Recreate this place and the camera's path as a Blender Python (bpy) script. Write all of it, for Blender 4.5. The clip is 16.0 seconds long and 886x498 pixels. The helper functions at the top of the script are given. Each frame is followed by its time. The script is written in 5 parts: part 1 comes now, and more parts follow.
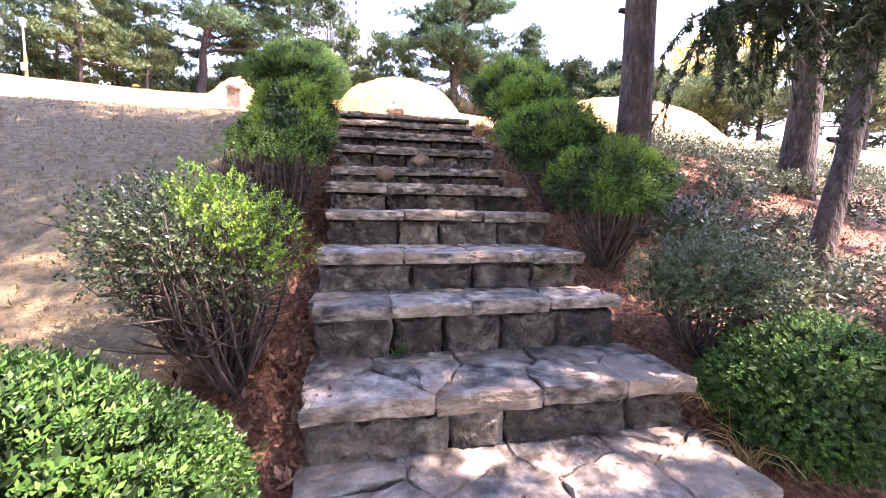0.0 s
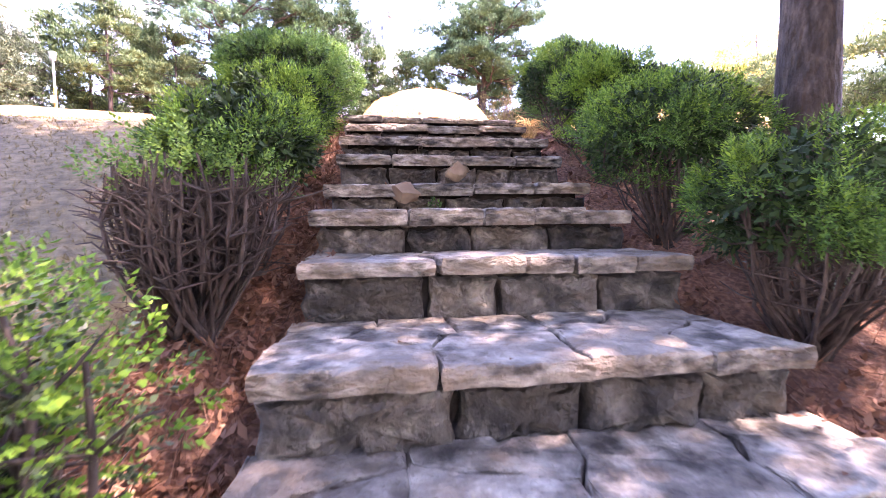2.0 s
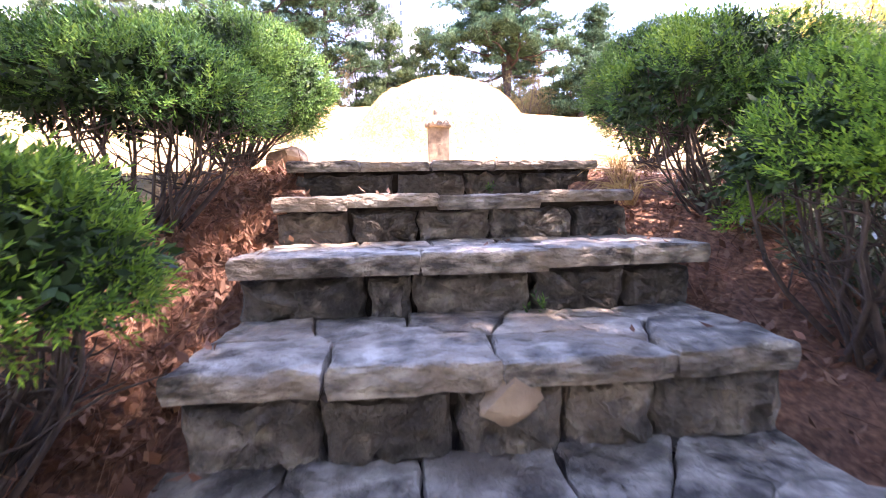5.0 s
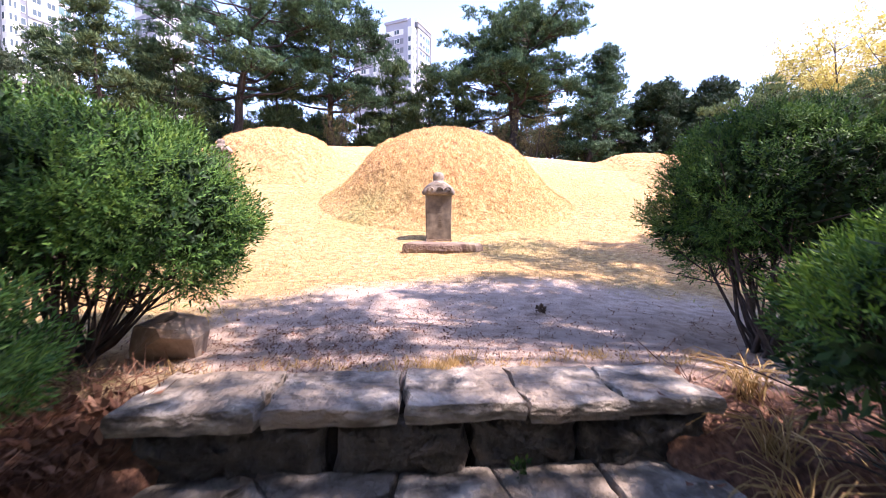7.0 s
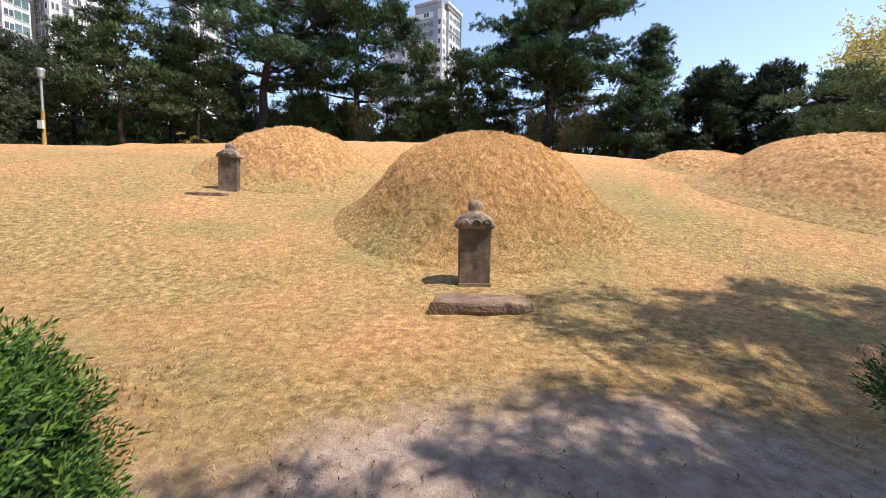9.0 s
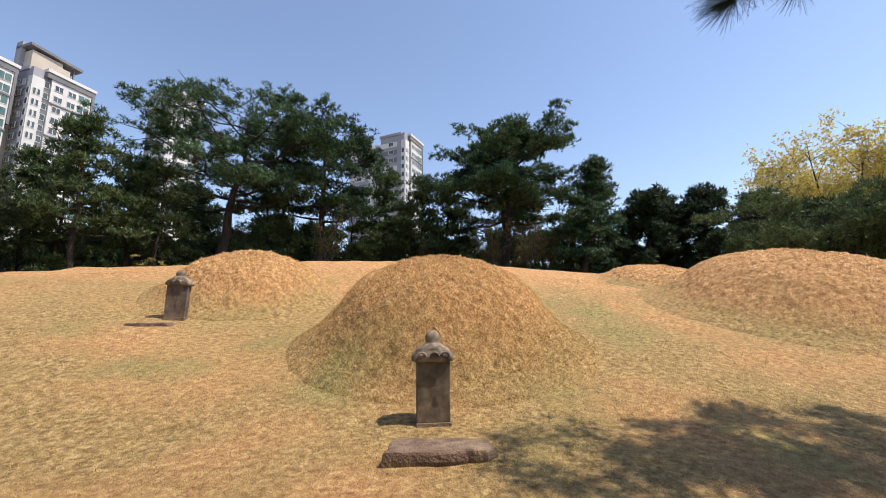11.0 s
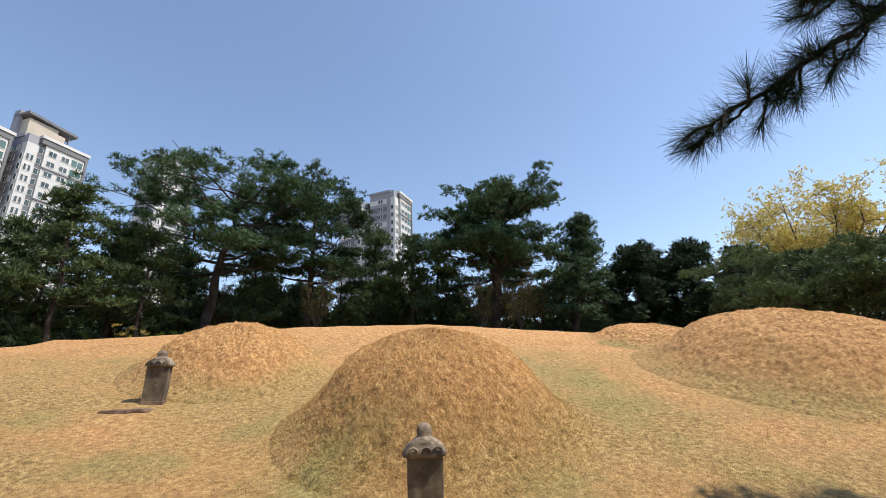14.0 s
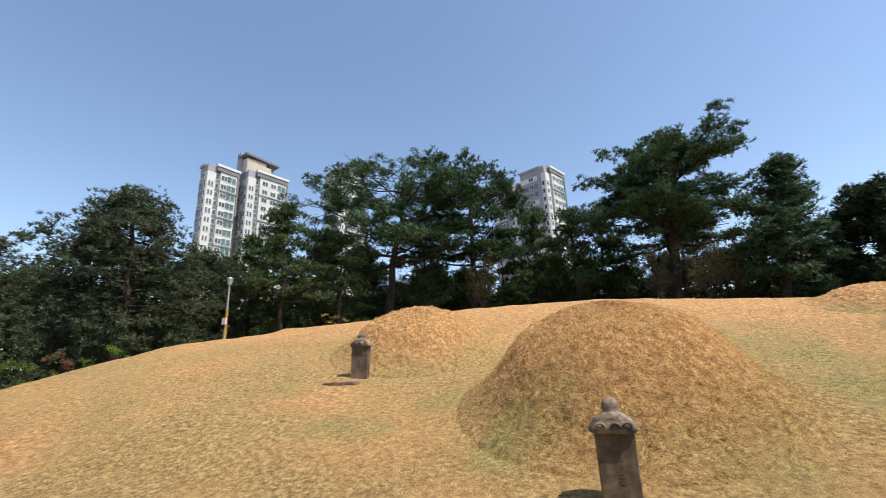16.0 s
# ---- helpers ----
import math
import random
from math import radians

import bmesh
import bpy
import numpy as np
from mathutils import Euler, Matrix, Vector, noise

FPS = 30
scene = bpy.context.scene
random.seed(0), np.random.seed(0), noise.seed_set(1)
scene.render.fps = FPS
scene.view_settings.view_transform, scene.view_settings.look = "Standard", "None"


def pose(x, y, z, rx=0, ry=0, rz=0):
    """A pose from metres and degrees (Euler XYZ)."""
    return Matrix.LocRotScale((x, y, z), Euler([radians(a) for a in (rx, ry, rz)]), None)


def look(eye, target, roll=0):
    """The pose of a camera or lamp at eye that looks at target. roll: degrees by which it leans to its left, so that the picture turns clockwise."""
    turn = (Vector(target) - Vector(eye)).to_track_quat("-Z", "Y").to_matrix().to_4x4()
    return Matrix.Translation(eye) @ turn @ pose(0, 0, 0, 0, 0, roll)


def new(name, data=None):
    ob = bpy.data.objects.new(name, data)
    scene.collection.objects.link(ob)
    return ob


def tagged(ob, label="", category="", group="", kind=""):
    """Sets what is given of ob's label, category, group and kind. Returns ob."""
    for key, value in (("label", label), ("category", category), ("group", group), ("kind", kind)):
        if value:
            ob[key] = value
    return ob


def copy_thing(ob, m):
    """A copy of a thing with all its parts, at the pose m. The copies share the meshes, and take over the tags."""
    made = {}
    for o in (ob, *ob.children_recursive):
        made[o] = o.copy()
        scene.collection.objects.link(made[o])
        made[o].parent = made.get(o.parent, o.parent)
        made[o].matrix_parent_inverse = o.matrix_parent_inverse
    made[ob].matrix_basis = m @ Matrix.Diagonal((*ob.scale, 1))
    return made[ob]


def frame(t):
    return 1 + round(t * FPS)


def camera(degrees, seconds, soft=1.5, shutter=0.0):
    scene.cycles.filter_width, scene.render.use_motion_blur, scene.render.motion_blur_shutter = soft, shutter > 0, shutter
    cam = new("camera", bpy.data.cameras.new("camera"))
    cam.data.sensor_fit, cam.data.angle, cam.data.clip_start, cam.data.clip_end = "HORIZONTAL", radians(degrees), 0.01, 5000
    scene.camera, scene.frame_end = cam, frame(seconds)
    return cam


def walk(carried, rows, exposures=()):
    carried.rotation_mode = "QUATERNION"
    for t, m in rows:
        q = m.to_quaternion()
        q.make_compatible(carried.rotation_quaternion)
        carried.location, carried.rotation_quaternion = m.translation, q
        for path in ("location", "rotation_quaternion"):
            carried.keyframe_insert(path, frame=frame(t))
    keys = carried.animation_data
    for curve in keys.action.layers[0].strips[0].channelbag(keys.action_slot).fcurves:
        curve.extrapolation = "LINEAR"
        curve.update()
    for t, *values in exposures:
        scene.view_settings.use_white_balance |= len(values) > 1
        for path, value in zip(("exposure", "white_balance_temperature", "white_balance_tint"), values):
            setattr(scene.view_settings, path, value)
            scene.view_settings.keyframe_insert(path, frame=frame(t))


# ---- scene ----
cam = camera(92.4, 16.0, soft=0.8, shutter=0.25)
PATH = [
    (0, (-0.823, 0.020, 1.466), (-0.393, 1.963, 1.261), 1.0),
    (0.5, (-0.809, 0.187, 1.452), (-0.371, 2.138, 1.395), 0.9),
    (1, (-0.759, 0.666, 1.442), (-0.251, 2.599, 1.515), 1.7),
    (1.5, (-0.714, 1.162, 1.482), (-0.333, 3.124, 1.408), -0.7),
    (2, (-0.629, 1.663, 1.589), (-0.335, 3.637, 1.466), -0.6),
    (2.5, (-0.608, 2.066, 1.745), (-0.185, 4.015, 1.587), 1.2),
    (3, (-0.459, 2.403, 1.897), (-0.029, 4.344, 1.682), 0.8),
    (3.2, (-0.398, 2.538, 2.018), (-0.018, 4.492, 1.825), -0.8),
    (5.3, (-0.262, 4.281, 2.777), (-0.081, 6.261, 2.559), -1.0),
    (5.5, (-0.242, 4.412, 2.899), (-0.074, 6.398, 2.736), -0.9),
    (6, (-0.158, 4.835, 3.149), (-0.174, 6.831, 3.028), -0.5),
    (6.5, (-0.117, 5.259, 3.339), (-0.066, 7.255, 3.223), -0.3),
    (7, (-0.053, 5.623, 3.549), (0.127, 7.613, 3.462), 0.2),
    (7.5, (-0.013, 6.086, 3.766), (0.080, 8.077, 3.602), 0.2),
    (8, (-0.080, 6.560, 3.969), (-0.041, 8.549, 3.757), 0.7),
    (8.2, (-0.108, 6.714, 4.067), (-0.062, 8.700, 3.836), 1.2),
    (10.3, (0.031, 7.251, 4.505), (0.139, 9.242, 4.668), -0.8),
    (10.5, (0.036, 7.229, 4.536), (0.177, 9.212, 4.755), -0.6),
    (11, (0.064, 7.204, 4.585), (0.275, 9.158, 4.951), -0.8),
    (11.5, (0.093, 7.161, 4.678), (0.357, 9.082, 5.168), -1.0),
    (12, (0.085, 7.148, 4.773), (0.381, 9.039, 5.353), -1.2),
    (12.5, (0.081, 7.134, 4.862), (0.382, 9.009, 5.490), -1.5),
    (13, (0.071, 7.132, 4.926), (0.362, 9.004, 5.567), -1.7),
    (13.5, (0.081, 7.141, 4.977), (0.361, 9.019, 5.605), -2.1),
    (14, (0.073, 7.113, 5.007), (0.330, 9.001, 5.615), -2.4),
    (14.5, (0.083, 7.106, 5.000), (0.276, 9.007, 5.592), -2.8),
    (15, (0.081, 7.123, 4.990), (0.124, 9.038, 5.564), -2.8),
    (15.5, (0.018, 7.151, 4.970), (-0.187, 9.060, 5.528), -2.7),
    (16, (-0.009, 7.149, 4.952), (-0.478, 9.014, 5.502), -2.5),
]
walk(cam, [(t, look(e, g, r)) for t, e, g, r in PATH],
     [(0, 3.75, 6750, 43), (1.2, 3.98, 6850, 50), (3, 4.35, 6750, 48), (5.5, 3.78, 6650, 38), (6.5, 2.85, 6300, 37), (7.2, 1.88, 6200, 33), (8.2, 1.17, 6450, 22), (10.3, 0.70, 6850, 16), (11.5, 0.57, 6850, 15), (16, 0.55, 6750, 11)])

# ---- sky and sun ----
SUN_EL, SUN_AZ = 60.0, 107.0          # degrees; azimuth clockwise from +y
world = bpy.data.worlds.new("sky")
scene.world = world
world.use_nodes = True
wn = world.node_tree
sky = wn.nodes.new("ShaderNodeTexSky")
sky.sky_type, sky.sun_disc = "NISHITA", False
sky.sun_elevation, sky.sun_rotation = radians(SUN_EL), radians(SUN_AZ)
sky.air_density, sky.dust_density, sky.ozone_density = 1.0, 0.25, 1.0
wn.nodes["Background"].inputs["Strength"].default_value = 0.15
wn.links.new(sky.outputs["Color"], wn.nodes["Background"].inputs["Color"])
sun_data = bpy.data.lights.new("sun", "SUN")
sun_data.energy, sun_data.angle, sun_data.color = 3.8, radians(0.53), (1.0, 0.94, 0.83)
sun = new("sun", sun_data)
az, el = radians(SUN_AZ), radians(SUN_EL)
sun.matrix_world = look((60 * math.sin(az) * math.cos(el), 60 * math.cos(az) * math.cos(el), 60 * math.sin(el)), (0, 0, 0))


# ---- materials ----
def material(name, colours, scale=6.0, rough=0.8, bump=0.3, fine=40.0, wear=None, wear_scale=0.7, spread=0.0, island=False,
             through_light=0.0, metallic=0.0, stretch=(1, 1, 1), depth=0.01, ramp=(0.3, 0.7)):
    """A procedural surface: noise between colours, a broader wear colour, relief at two scales, and a spread from piece to piece."""
    m = bpy.data.materials.new(name)
    m.use_nodes = True
    nt = m.node_tree
    N, K = nt.nodes, nt.links
    bsdf = N["Principled BSDF"]
    geo = N.new("ShaderNodeNewGeometry")
    mapping = N.new("ShaderNodeMapping")
    mapping.inputs["Scale"].default_value = stretch
    K.new(geo.outputs["Position"], mapping.inputs["Vector"])
    grain = N.new("ShaderNodeTexNoise")
    grain.inputs["Scale"].default_value, grain.inputs["Detail"].default_value = scale, 6.0
    K.new(mapping.outputs["Vector"], grain.inputs["Vector"])
    cr = N.new("ShaderNodeValToRGB")
    e = cr.color_ramp.elements
    e[0].position, e[1].position = ramp
    e[0].color, e[1].color = (*colours[0], 1), (*colours[-1], 1)
    for k, c in enumerate(colours[1:-1]):
        q = e.new(ramp[0] + (ramp[1] - ramp[0]) * (k + 1) / (len(colours) - 1))
        q.color = (*c, 1)
    if island:
        K.new(geo.outputs["Random Per Island"], cr.inputs["Fac"])
    else:
        K.new(grain.outputs["Fac"], cr.inputs["Fac"])
    col = cr.outputs["Color"]
    if wear:
        broad = N.new("ShaderNodeTexNoise")
        broad.inputs["Scale"].default_value, broad.inputs["Detail"].default_value = wear_scale, 5.0
        K.new(geo.outputs["Position"], broad.inputs["Vector"])
        sharp = N.new("ShaderNodeMapRange")
        sharp.inputs["From Min"].default_value, sharp.inputs["From Max"].default_value = 0.45, 0.68
        K.new(broad.outputs["Fac"], sharp.inputs["Value"])
        mix = N.new("ShaderNodeMix")
        mix.data_type = "RGBA"
        K.new(sharp.outputs["Result"], mix.inputs["Factor"])
        K.new(col, mix.inputs["A"])
        mix.inputs["B"].default_value = (*wear, 1)
        col = mix.outputs["Result"]
    if spread:
        info = N.new("ShaderNodeObjectInfo")
        vr = N.new("ShaderNodeMapRange")
        vr.inputs["To Min"].default_value, vr.inputs["To Max"].default_value = 1 - spread, 1 + spread
        K.new(info.outputs["Random"], vr.inputs["Value"])
        hsv = N.new("ShaderNodeHueSaturation")
        K.new(vr.outputs["Result"], hsv.inputs["Value"])
        K.new(col, hsv.inputs["Color"])
        col = hsv.outputs["Color"]
    K.new(col, bsdf.inputs["Base Color"])
    bsdf.inputs["Specular IOR Level"].default_value = 0.2 if island else 0.4
    bsdf.inputs["Roughness"].default_value, bsdf.inputs["Metallic"].default_value = rough, metallic
    if bump:
        fn = N.new("ShaderNodeTexNoise")
        fn.inputs["Scale"].default_value, fn.inputs["Detail"].default_value = fine, 8.0
        K.new(mapping.outputs["Vector"], fn.inputs["Vector"])
        bp = N.new("ShaderNodeBump")
        bp.inputs["Strength"].default_value, bp.inputs["Distance"].default_value = bump, depth
        K.new(fn.outputs["Fac"], bp.inputs["Height"])
        K.new(bp.outputs["Normal"], bsdf.inputs["Normal"])
    if through_light:
        tl, mx = N.new("ShaderNodeBsdfTranslucent"), N.new("ShaderNodeMixShader")
        K.new(col, tl.inputs["Color"])
        mx.inputs["Fac"].default_value = through_light
        K.new(bsdf.outputs["BSDF"], mx.inputs[1])
        K.new(tl.outputs["BSDF"], mx.inputs[2])
        K.new(mx.outputs["Shader"], N["Material Output"].inputs["Surface"])
    return m


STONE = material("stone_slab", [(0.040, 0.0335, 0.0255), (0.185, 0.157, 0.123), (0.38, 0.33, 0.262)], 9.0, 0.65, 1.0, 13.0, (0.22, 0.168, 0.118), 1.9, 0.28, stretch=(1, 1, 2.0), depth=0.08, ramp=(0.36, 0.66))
# riser stone, darker than the slabs: the shade on upright faces is painted in
SHADEBLOCK = material("shaded_stone_block", [(0.016, 0.0135, 0.0105), (0.066, 0.055, 0.044), (0.21, 0.178, 0.14)], 9.0, 0.8, 1.0, 12.0, (0.115, 0.09, 0.066), 2.6, 0.55, depth=0.12)
JOINT = material("joint_soil", [(0.012, 0.009, 0.007), (0.035, 0.026, 0.02)], 14.0, 0.95, 0.8, 60.0)
BOULDER = material("boulder", [(0.17, 0.115, 0.075), (0.34, 0.25, 0.175)], 7.0, 0.85, 0.8, 30.0, (0.15, 0.10, 0.07), 3.0)
STELE = material("stele_stone", [(0.13, 0.095, 0.064), (0.27, 0.208, 0.145)], 9.0, 0.85, 0.3, 90.0, (0.06, 0.048, 0.037), 2.6)
CAP = material("stele_cap_stone", [(0.15, 0.113, 0.085), (0.36, 0.29, 0.22)], 14.0, 0.88, 0.8, 70.0, (0.08, 0.065, 0.055), 6.0)
INK = material("carved_shadow", [(0.085, 0.066, 0.048), (0.14, 0.108, 0.075)], 30.0, 0.9, 0.4, 60.0)
OFFER = material("offering_stone", [(0.12, 0.078, 0.052), (0.29, 0.205, 0.135)], 8.0, 0.85, 0.9, 30.0, (0.10, 0.055, 0.042), 2.6, depth=0.03)
BARK = material("pine_bark", [(0.014, 0.0105, 0.009), (0.04, 0.03, 0.025), (0.092, 0.07, 0.058)], 22.0, 0.92, 1.0, 26.0, (0.07, 0.047, 0.037), 1.2, stretch=(1, 1, 0.35), depth=0.08)
BARK2 = material("dark_bark", [(0.045, 0.034, 0.028), (0.12, 0.09, 0.07)], 12.0, 0.92, 1.0, 24.0, stretch=(1, 1, 0.25), depth=0.03)
TWIG = material("twig_bark", [(0.022, 0.015, 0.012), (0.075, 0.052, 0.041)], 20.0, 0.9, 0.5, 60.0)
NEEDLE = material("pine_needles", [(0.018, 0.042, 0.022), (0.056, 0.108, 0.05), (0.13, 0.21, 0.10)], 4.0, 0.55, 0, island=True, through_light=0.22, spread=0.2, ramp=(0.0, 1.0))
NEEDLE2 = material("light_pine_needles", [(0.032, 0.056, 0.022), (0.07, 0.108, 0.041), (0.135, 0.175, 0.07)], 4.0, 0.55, 0, island=True, through_light=0.25, spread=0.2, ramp=(0.0, 1.0))
DARKNEEDLE = material("dark_conifer_needles", [(0.016, 0.032, 0.015), (0.045, 0.072, 0.03)], 4.0, 0.55, 0, island=True, through_light=0.15, spread=0.2, ramp=(0.0, 1.0))
CEDAR = material("grey_green_juniper_needles", [(0.026, 0.041, 0.023), (0.062, 0.083, 0.046), (0.12, 0.145, 0.085)], 4.0, 0.6, 0, island=True, through_light=0.2, spread=0.15, ramp=(0.0, 1.0))
YELLOW = material("yellow_spring_leaves", [(0.42, 0.33, 0.07), (0.60, 0.49, 0.13), (0.74, 0.63, 0.25)], 4.0, 0.6, 0, island=True, through_light=0.35, ramp=(0.0, 1.0))
BROWNLEAF = material("dry_canopy_leaves", [(0.12, 0.09, 0.04), (0.2, 0.17, 0.07)], 4.0, 0.6, 0, island=True, through_light=0.3, ramp=(0.0, 1.0))
BOXTIP = material("boxwood_tip_leaves", [(0.022, 0.066, 0.012), (0.052, 0.13, 0.024), (0.105, 0.21, 0.042)], 4.0, 0.45, 0, island=True, through_light=0.25, spread=0.1, ramp=(0.0, 1.0))
DULL = material("dull_boxwood_leaves", [(0.022, 0.036, 0.016), (0.05, 0.075, 0.032), (0.12, 0.15, 0.07)], 4.0, 0.35, 0, island=True, through_light=0.15, spread=0.15, ramp=(0.0, 1.0))
# near-black green that paints the shade inside the shrubs
INNERSHADE = material("inner_shade_needles", [(0.007, 0.02, 0.006), (0.018, 0.042, 0.011), (0.032, 0.066, 0.016)], 4.0, 0.65, 0, island=True, through_light=0.08, spread=0.15, ramp=(0.0, 1.0))
YEW = material("yew_needles", [(0.017, 0.054, 0.014), (0.052, 0.128, 0.025), (0.12, 0.225, 0.04)], 4.0, 0.6, 0, island=True, through_light=0.18, spread=0.15, ramp=(0.0, 1.0))
# own colour of the yellow-green shrubs; on other shrubs' tops it paints sunlight
YEWLIGHT = material("light_and_sunlit_yew_needles", [(0.045, 0.105, 0.015), (0.11, 0.22, 0.025), (0.23, 0.36, 0.04)], 4.0, 0.65, 0, island=True, through_light=0.3, spread=0.15, ramp=(0.0, 1.0))
YEWTIP = material("yew_shoot_needles", [(0.05, 0.115, 0.02), (0.095, 0.185, 0.03), (0.17, 0.27, 0.045)], 4.0, 0.6, 0, island=True, through_light=0.28, spread=0.15, ramp=(0.0, 1.0))
BOX = material("boxwood_leaves", [(0.012, 0.037, 0.009), (0.036, 0.09, 0.018), (0.088, 0.168, 0.03)], 4.0, 0.45, 0, island=True, through_light=0.3, spread=0.15, ramp=(0.0, 1.0))
IVY = material("grey_green_groundcover_leaves", [(0.03, 0.042, 0.022), (0.065, 0.085, 0.046), (0.15, 0.165, 0.105)], 4.0, 0.35, 0, island=True, through_light=0.2, ramp=(0.0, 1.0))
LITTER = material("fallen_leaves", [(0.075, 0.032, 0.018), (0.165, 0.074, 0.042), (0.30, 0.17, 0.108)], 4.0, 0.7, 0, island=True, through_light=0.15, ramp=(0.0, 1.0))
STRAW = material("dry_grass_blades", [(0.37, 0.235, 0.086), (0.50, 0.335, 0.135), (0.62, 0.445, 0.205)], 4.0, 0.75, 0, island=True, through_light=0.35, ramp=(0.0, 1.0))
RUST = material("rusty_mound_grass_blades", [(0.56, 0.295, 0.115), (0.72, 0.46, 0.19), (0.80, 0.61, 0.30)], 4.0, 0.75, 0, island=True, through_light=0.35, ramp=(0.0, 1.0))
DULLBLADE = material("dull_grass_blades", [(0.11, 0.085, 0.036), (0.19, 0.14, 0.062), (0.28, 0.20, 0.095)], 4.0, 0.75, 0, island=True, through_light=0.25, ramp=(0.0, 1.0))
GREENBLADE = material("green_grass_blades", [(0.20, 0.20, 0.06), (0.36, 0.33, 0.11)], 4.0, 0.7, 0, island=True, through_light=0.25, ramp=(0.0, 1.0))
# tower sides: the shade on them is put into a grey-lilac colour
LILACSHADE = material("shaded_lilac_concrete", [(0.27, 0.27, 0.31), (0.34, 0.34, 0.38)], 0.3, 0.8, 0.0, wear=(0.30, 0.29, 0.33), wear_scale=0.08)
TINTED = material("green_tinted_glass", [(0.06, 0.12, 0.12), (0.13, 0.21, 0.2)], 0.5, 0.08, 0.0)
CONCRETE = material("painted_concrete", [(0.56, 0.555, 0.55), (0.66, 0.65, 0.635)], 0.3, 0.8, 0.0, wear=(0.55, 0.55, 0.55), wear_scale=0.05)
GREYWALL = material("grey_painted_concrete", [(0.14, 0.145, 0.16), (0.19, 0.195, 0.21)], 0.3, 0.8, 0.0)
BEIGEWALL = material("beige_painted_concrete", [(0.42, 0.37, 0.31), (0.5, 0.44, 0.37)], 0.3, 0.8, 0.0)
GLASS = material("window_glass", [(0.05, 0.07, 0.08), (0.10, 0.13, 0.14)], 0.4, 0.12, 0.0)
POSTY = material("yellow_post_paint", [(0.28, 0.17, 0.035), (0.34, 0.21, 0.05)], 6.0, 0.5, 0.1)
POSTG = material("grey_post_metal", [(0.4, 0.41, 0.4), (0.5, 0.5, 0.49)], 6.0, 0.4, 0.1, metallic=0.6)
CONE = material("pine_cone_scales", [(0.07, 0.045, 0.03), (0.14, 0.09, 0.06)], 30.0, 0.85, 0.3)

# turf, bare soil and needle litter on the one sheet of ground
GROUND = bpy.data.materials.new("turf_and_soil")
GROUND.use_nodes = True
gn, gl = GROUND.node_tree.nodes, GROUND.node_tree.links
gpos = gn.new("ShaderNodeNewGeometry")


def gnoise(scale, detail=6.0):
    n = gn.new("ShaderNodeTexNoise")
    n.inputs["Scale"].default_value, n.inputs["Detail"].default_value = scale, detail
    n.inputs["Roughness"].default_value = 0.68 if detail > 8 else 0.5
    gl.new(gpos.outputs["Position"], n.inputs["Vector"])
    return n.outputs["Fac"]


def gramp(fac, stops):
    r = gn.new("ShaderNodeValToRGB")
    e = r.color_ramp.elements
    e[0].position, e[0].color = stops[0][0], (*stops[0][1], 1)
    e[1].position, e[1].color = stops[-1][0], (*stops[-1][1], 1)
    for p, c in stops[1:-1]:
        e.new(p).color = (*c, 1)
    gl.new(fac, r.inputs["Fac"])
    return r.outputs["Color"]


def gmix(fac, a, b):
    m = gn.new("ShaderNodeMix")
    m.data_type = "RGBA"
    gl.new(fac, m.inputs["Factor"])
    gl.new(a, m.inputs["A"])
    gl.new(b, m.inputs["B"])
    return m.outputs["Result"]


def gmask(name, low=0.35, high=0.65, amount=0.5):
    """A painted mask of the ground sheet, its edge broken up by noise."""
    a = gn.new("ShaderNodeAttribute")
    a.attribute_name = name
    n = gn.new("ShaderNodeMath")
    n.operation = "MULTIPLY_ADD"
    gl.new(gnoise(2.3), n.inputs[0])
    n.inputs[1].default_value = amount
    gl.new(a.outputs["Fac"], n.inputs[2])
    r = gn.new("ShaderNodeMapRange")
    r.inputs["From Min"].default_value, r.inputs["From Max"].default_value = low + amount / 2, high + amount / 2
    gl.new(n.outputs["Value"], r.inputs["Value"])
    return r.outputs["Result"]


def gband(scale, low, high):
    r = gn.new("ShaderNodeMapRange")
    r.inputs["From Min"].default_value, r.inputs["From Max"].default_value = low, high
    gl.new(gnoise(scale, 4.0), r.inputs["Value"])
    return r.outputs["Result"]


straw = gramp(gnoise(11.0, 12.0), [(0.36, (0.17, 0.107, 0.038)), (0.5, (0.365, 0.235, 0.084)), (0.64, (0.58, 0.412, 0.178))])
rusty = gramp(gnoise(9.0, 12.0), [(0.34, (0.23, 0.108, 0.042)), (0.5, (0.50, 0.262, 0.10)), (0.64, (0.72, 0.465, 0.205))])
greenish = gramp(gnoise(10.0, 12.0), [(0.34, (0.09, 0.075, 0.023)), (0.5, (0.29, 0.235, 0.078)), (0.66, (0.47, 0.39, 0.155))])
turf = gmix(gband(0.33, 0.46, 0.68), straw, rusty)
turf = gmix(gband(0.5, 0.53, 0.72), turf, greenish)
turf = gmix(gmask("rust", 0.2, 0.8, 0.5), turf, rusty)
soil = gramp(gnoise(9.0), [(0.3, (0.31, 0.222, 0.165)), (0.5, (0.46, 0.342, 0.265)), (0.72, (0.59, 0.455, 0.365))])
needles = gramp(gnoise(34.0), [(0.3, (0.08, 0.032, 0.018)), (0.5, (0.19, 0.085, 0.045)), (0.72, (0.34, 0.17, 0.095))])
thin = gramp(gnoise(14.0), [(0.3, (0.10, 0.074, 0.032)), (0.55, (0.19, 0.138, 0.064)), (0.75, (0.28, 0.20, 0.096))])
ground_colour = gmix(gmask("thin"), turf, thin)
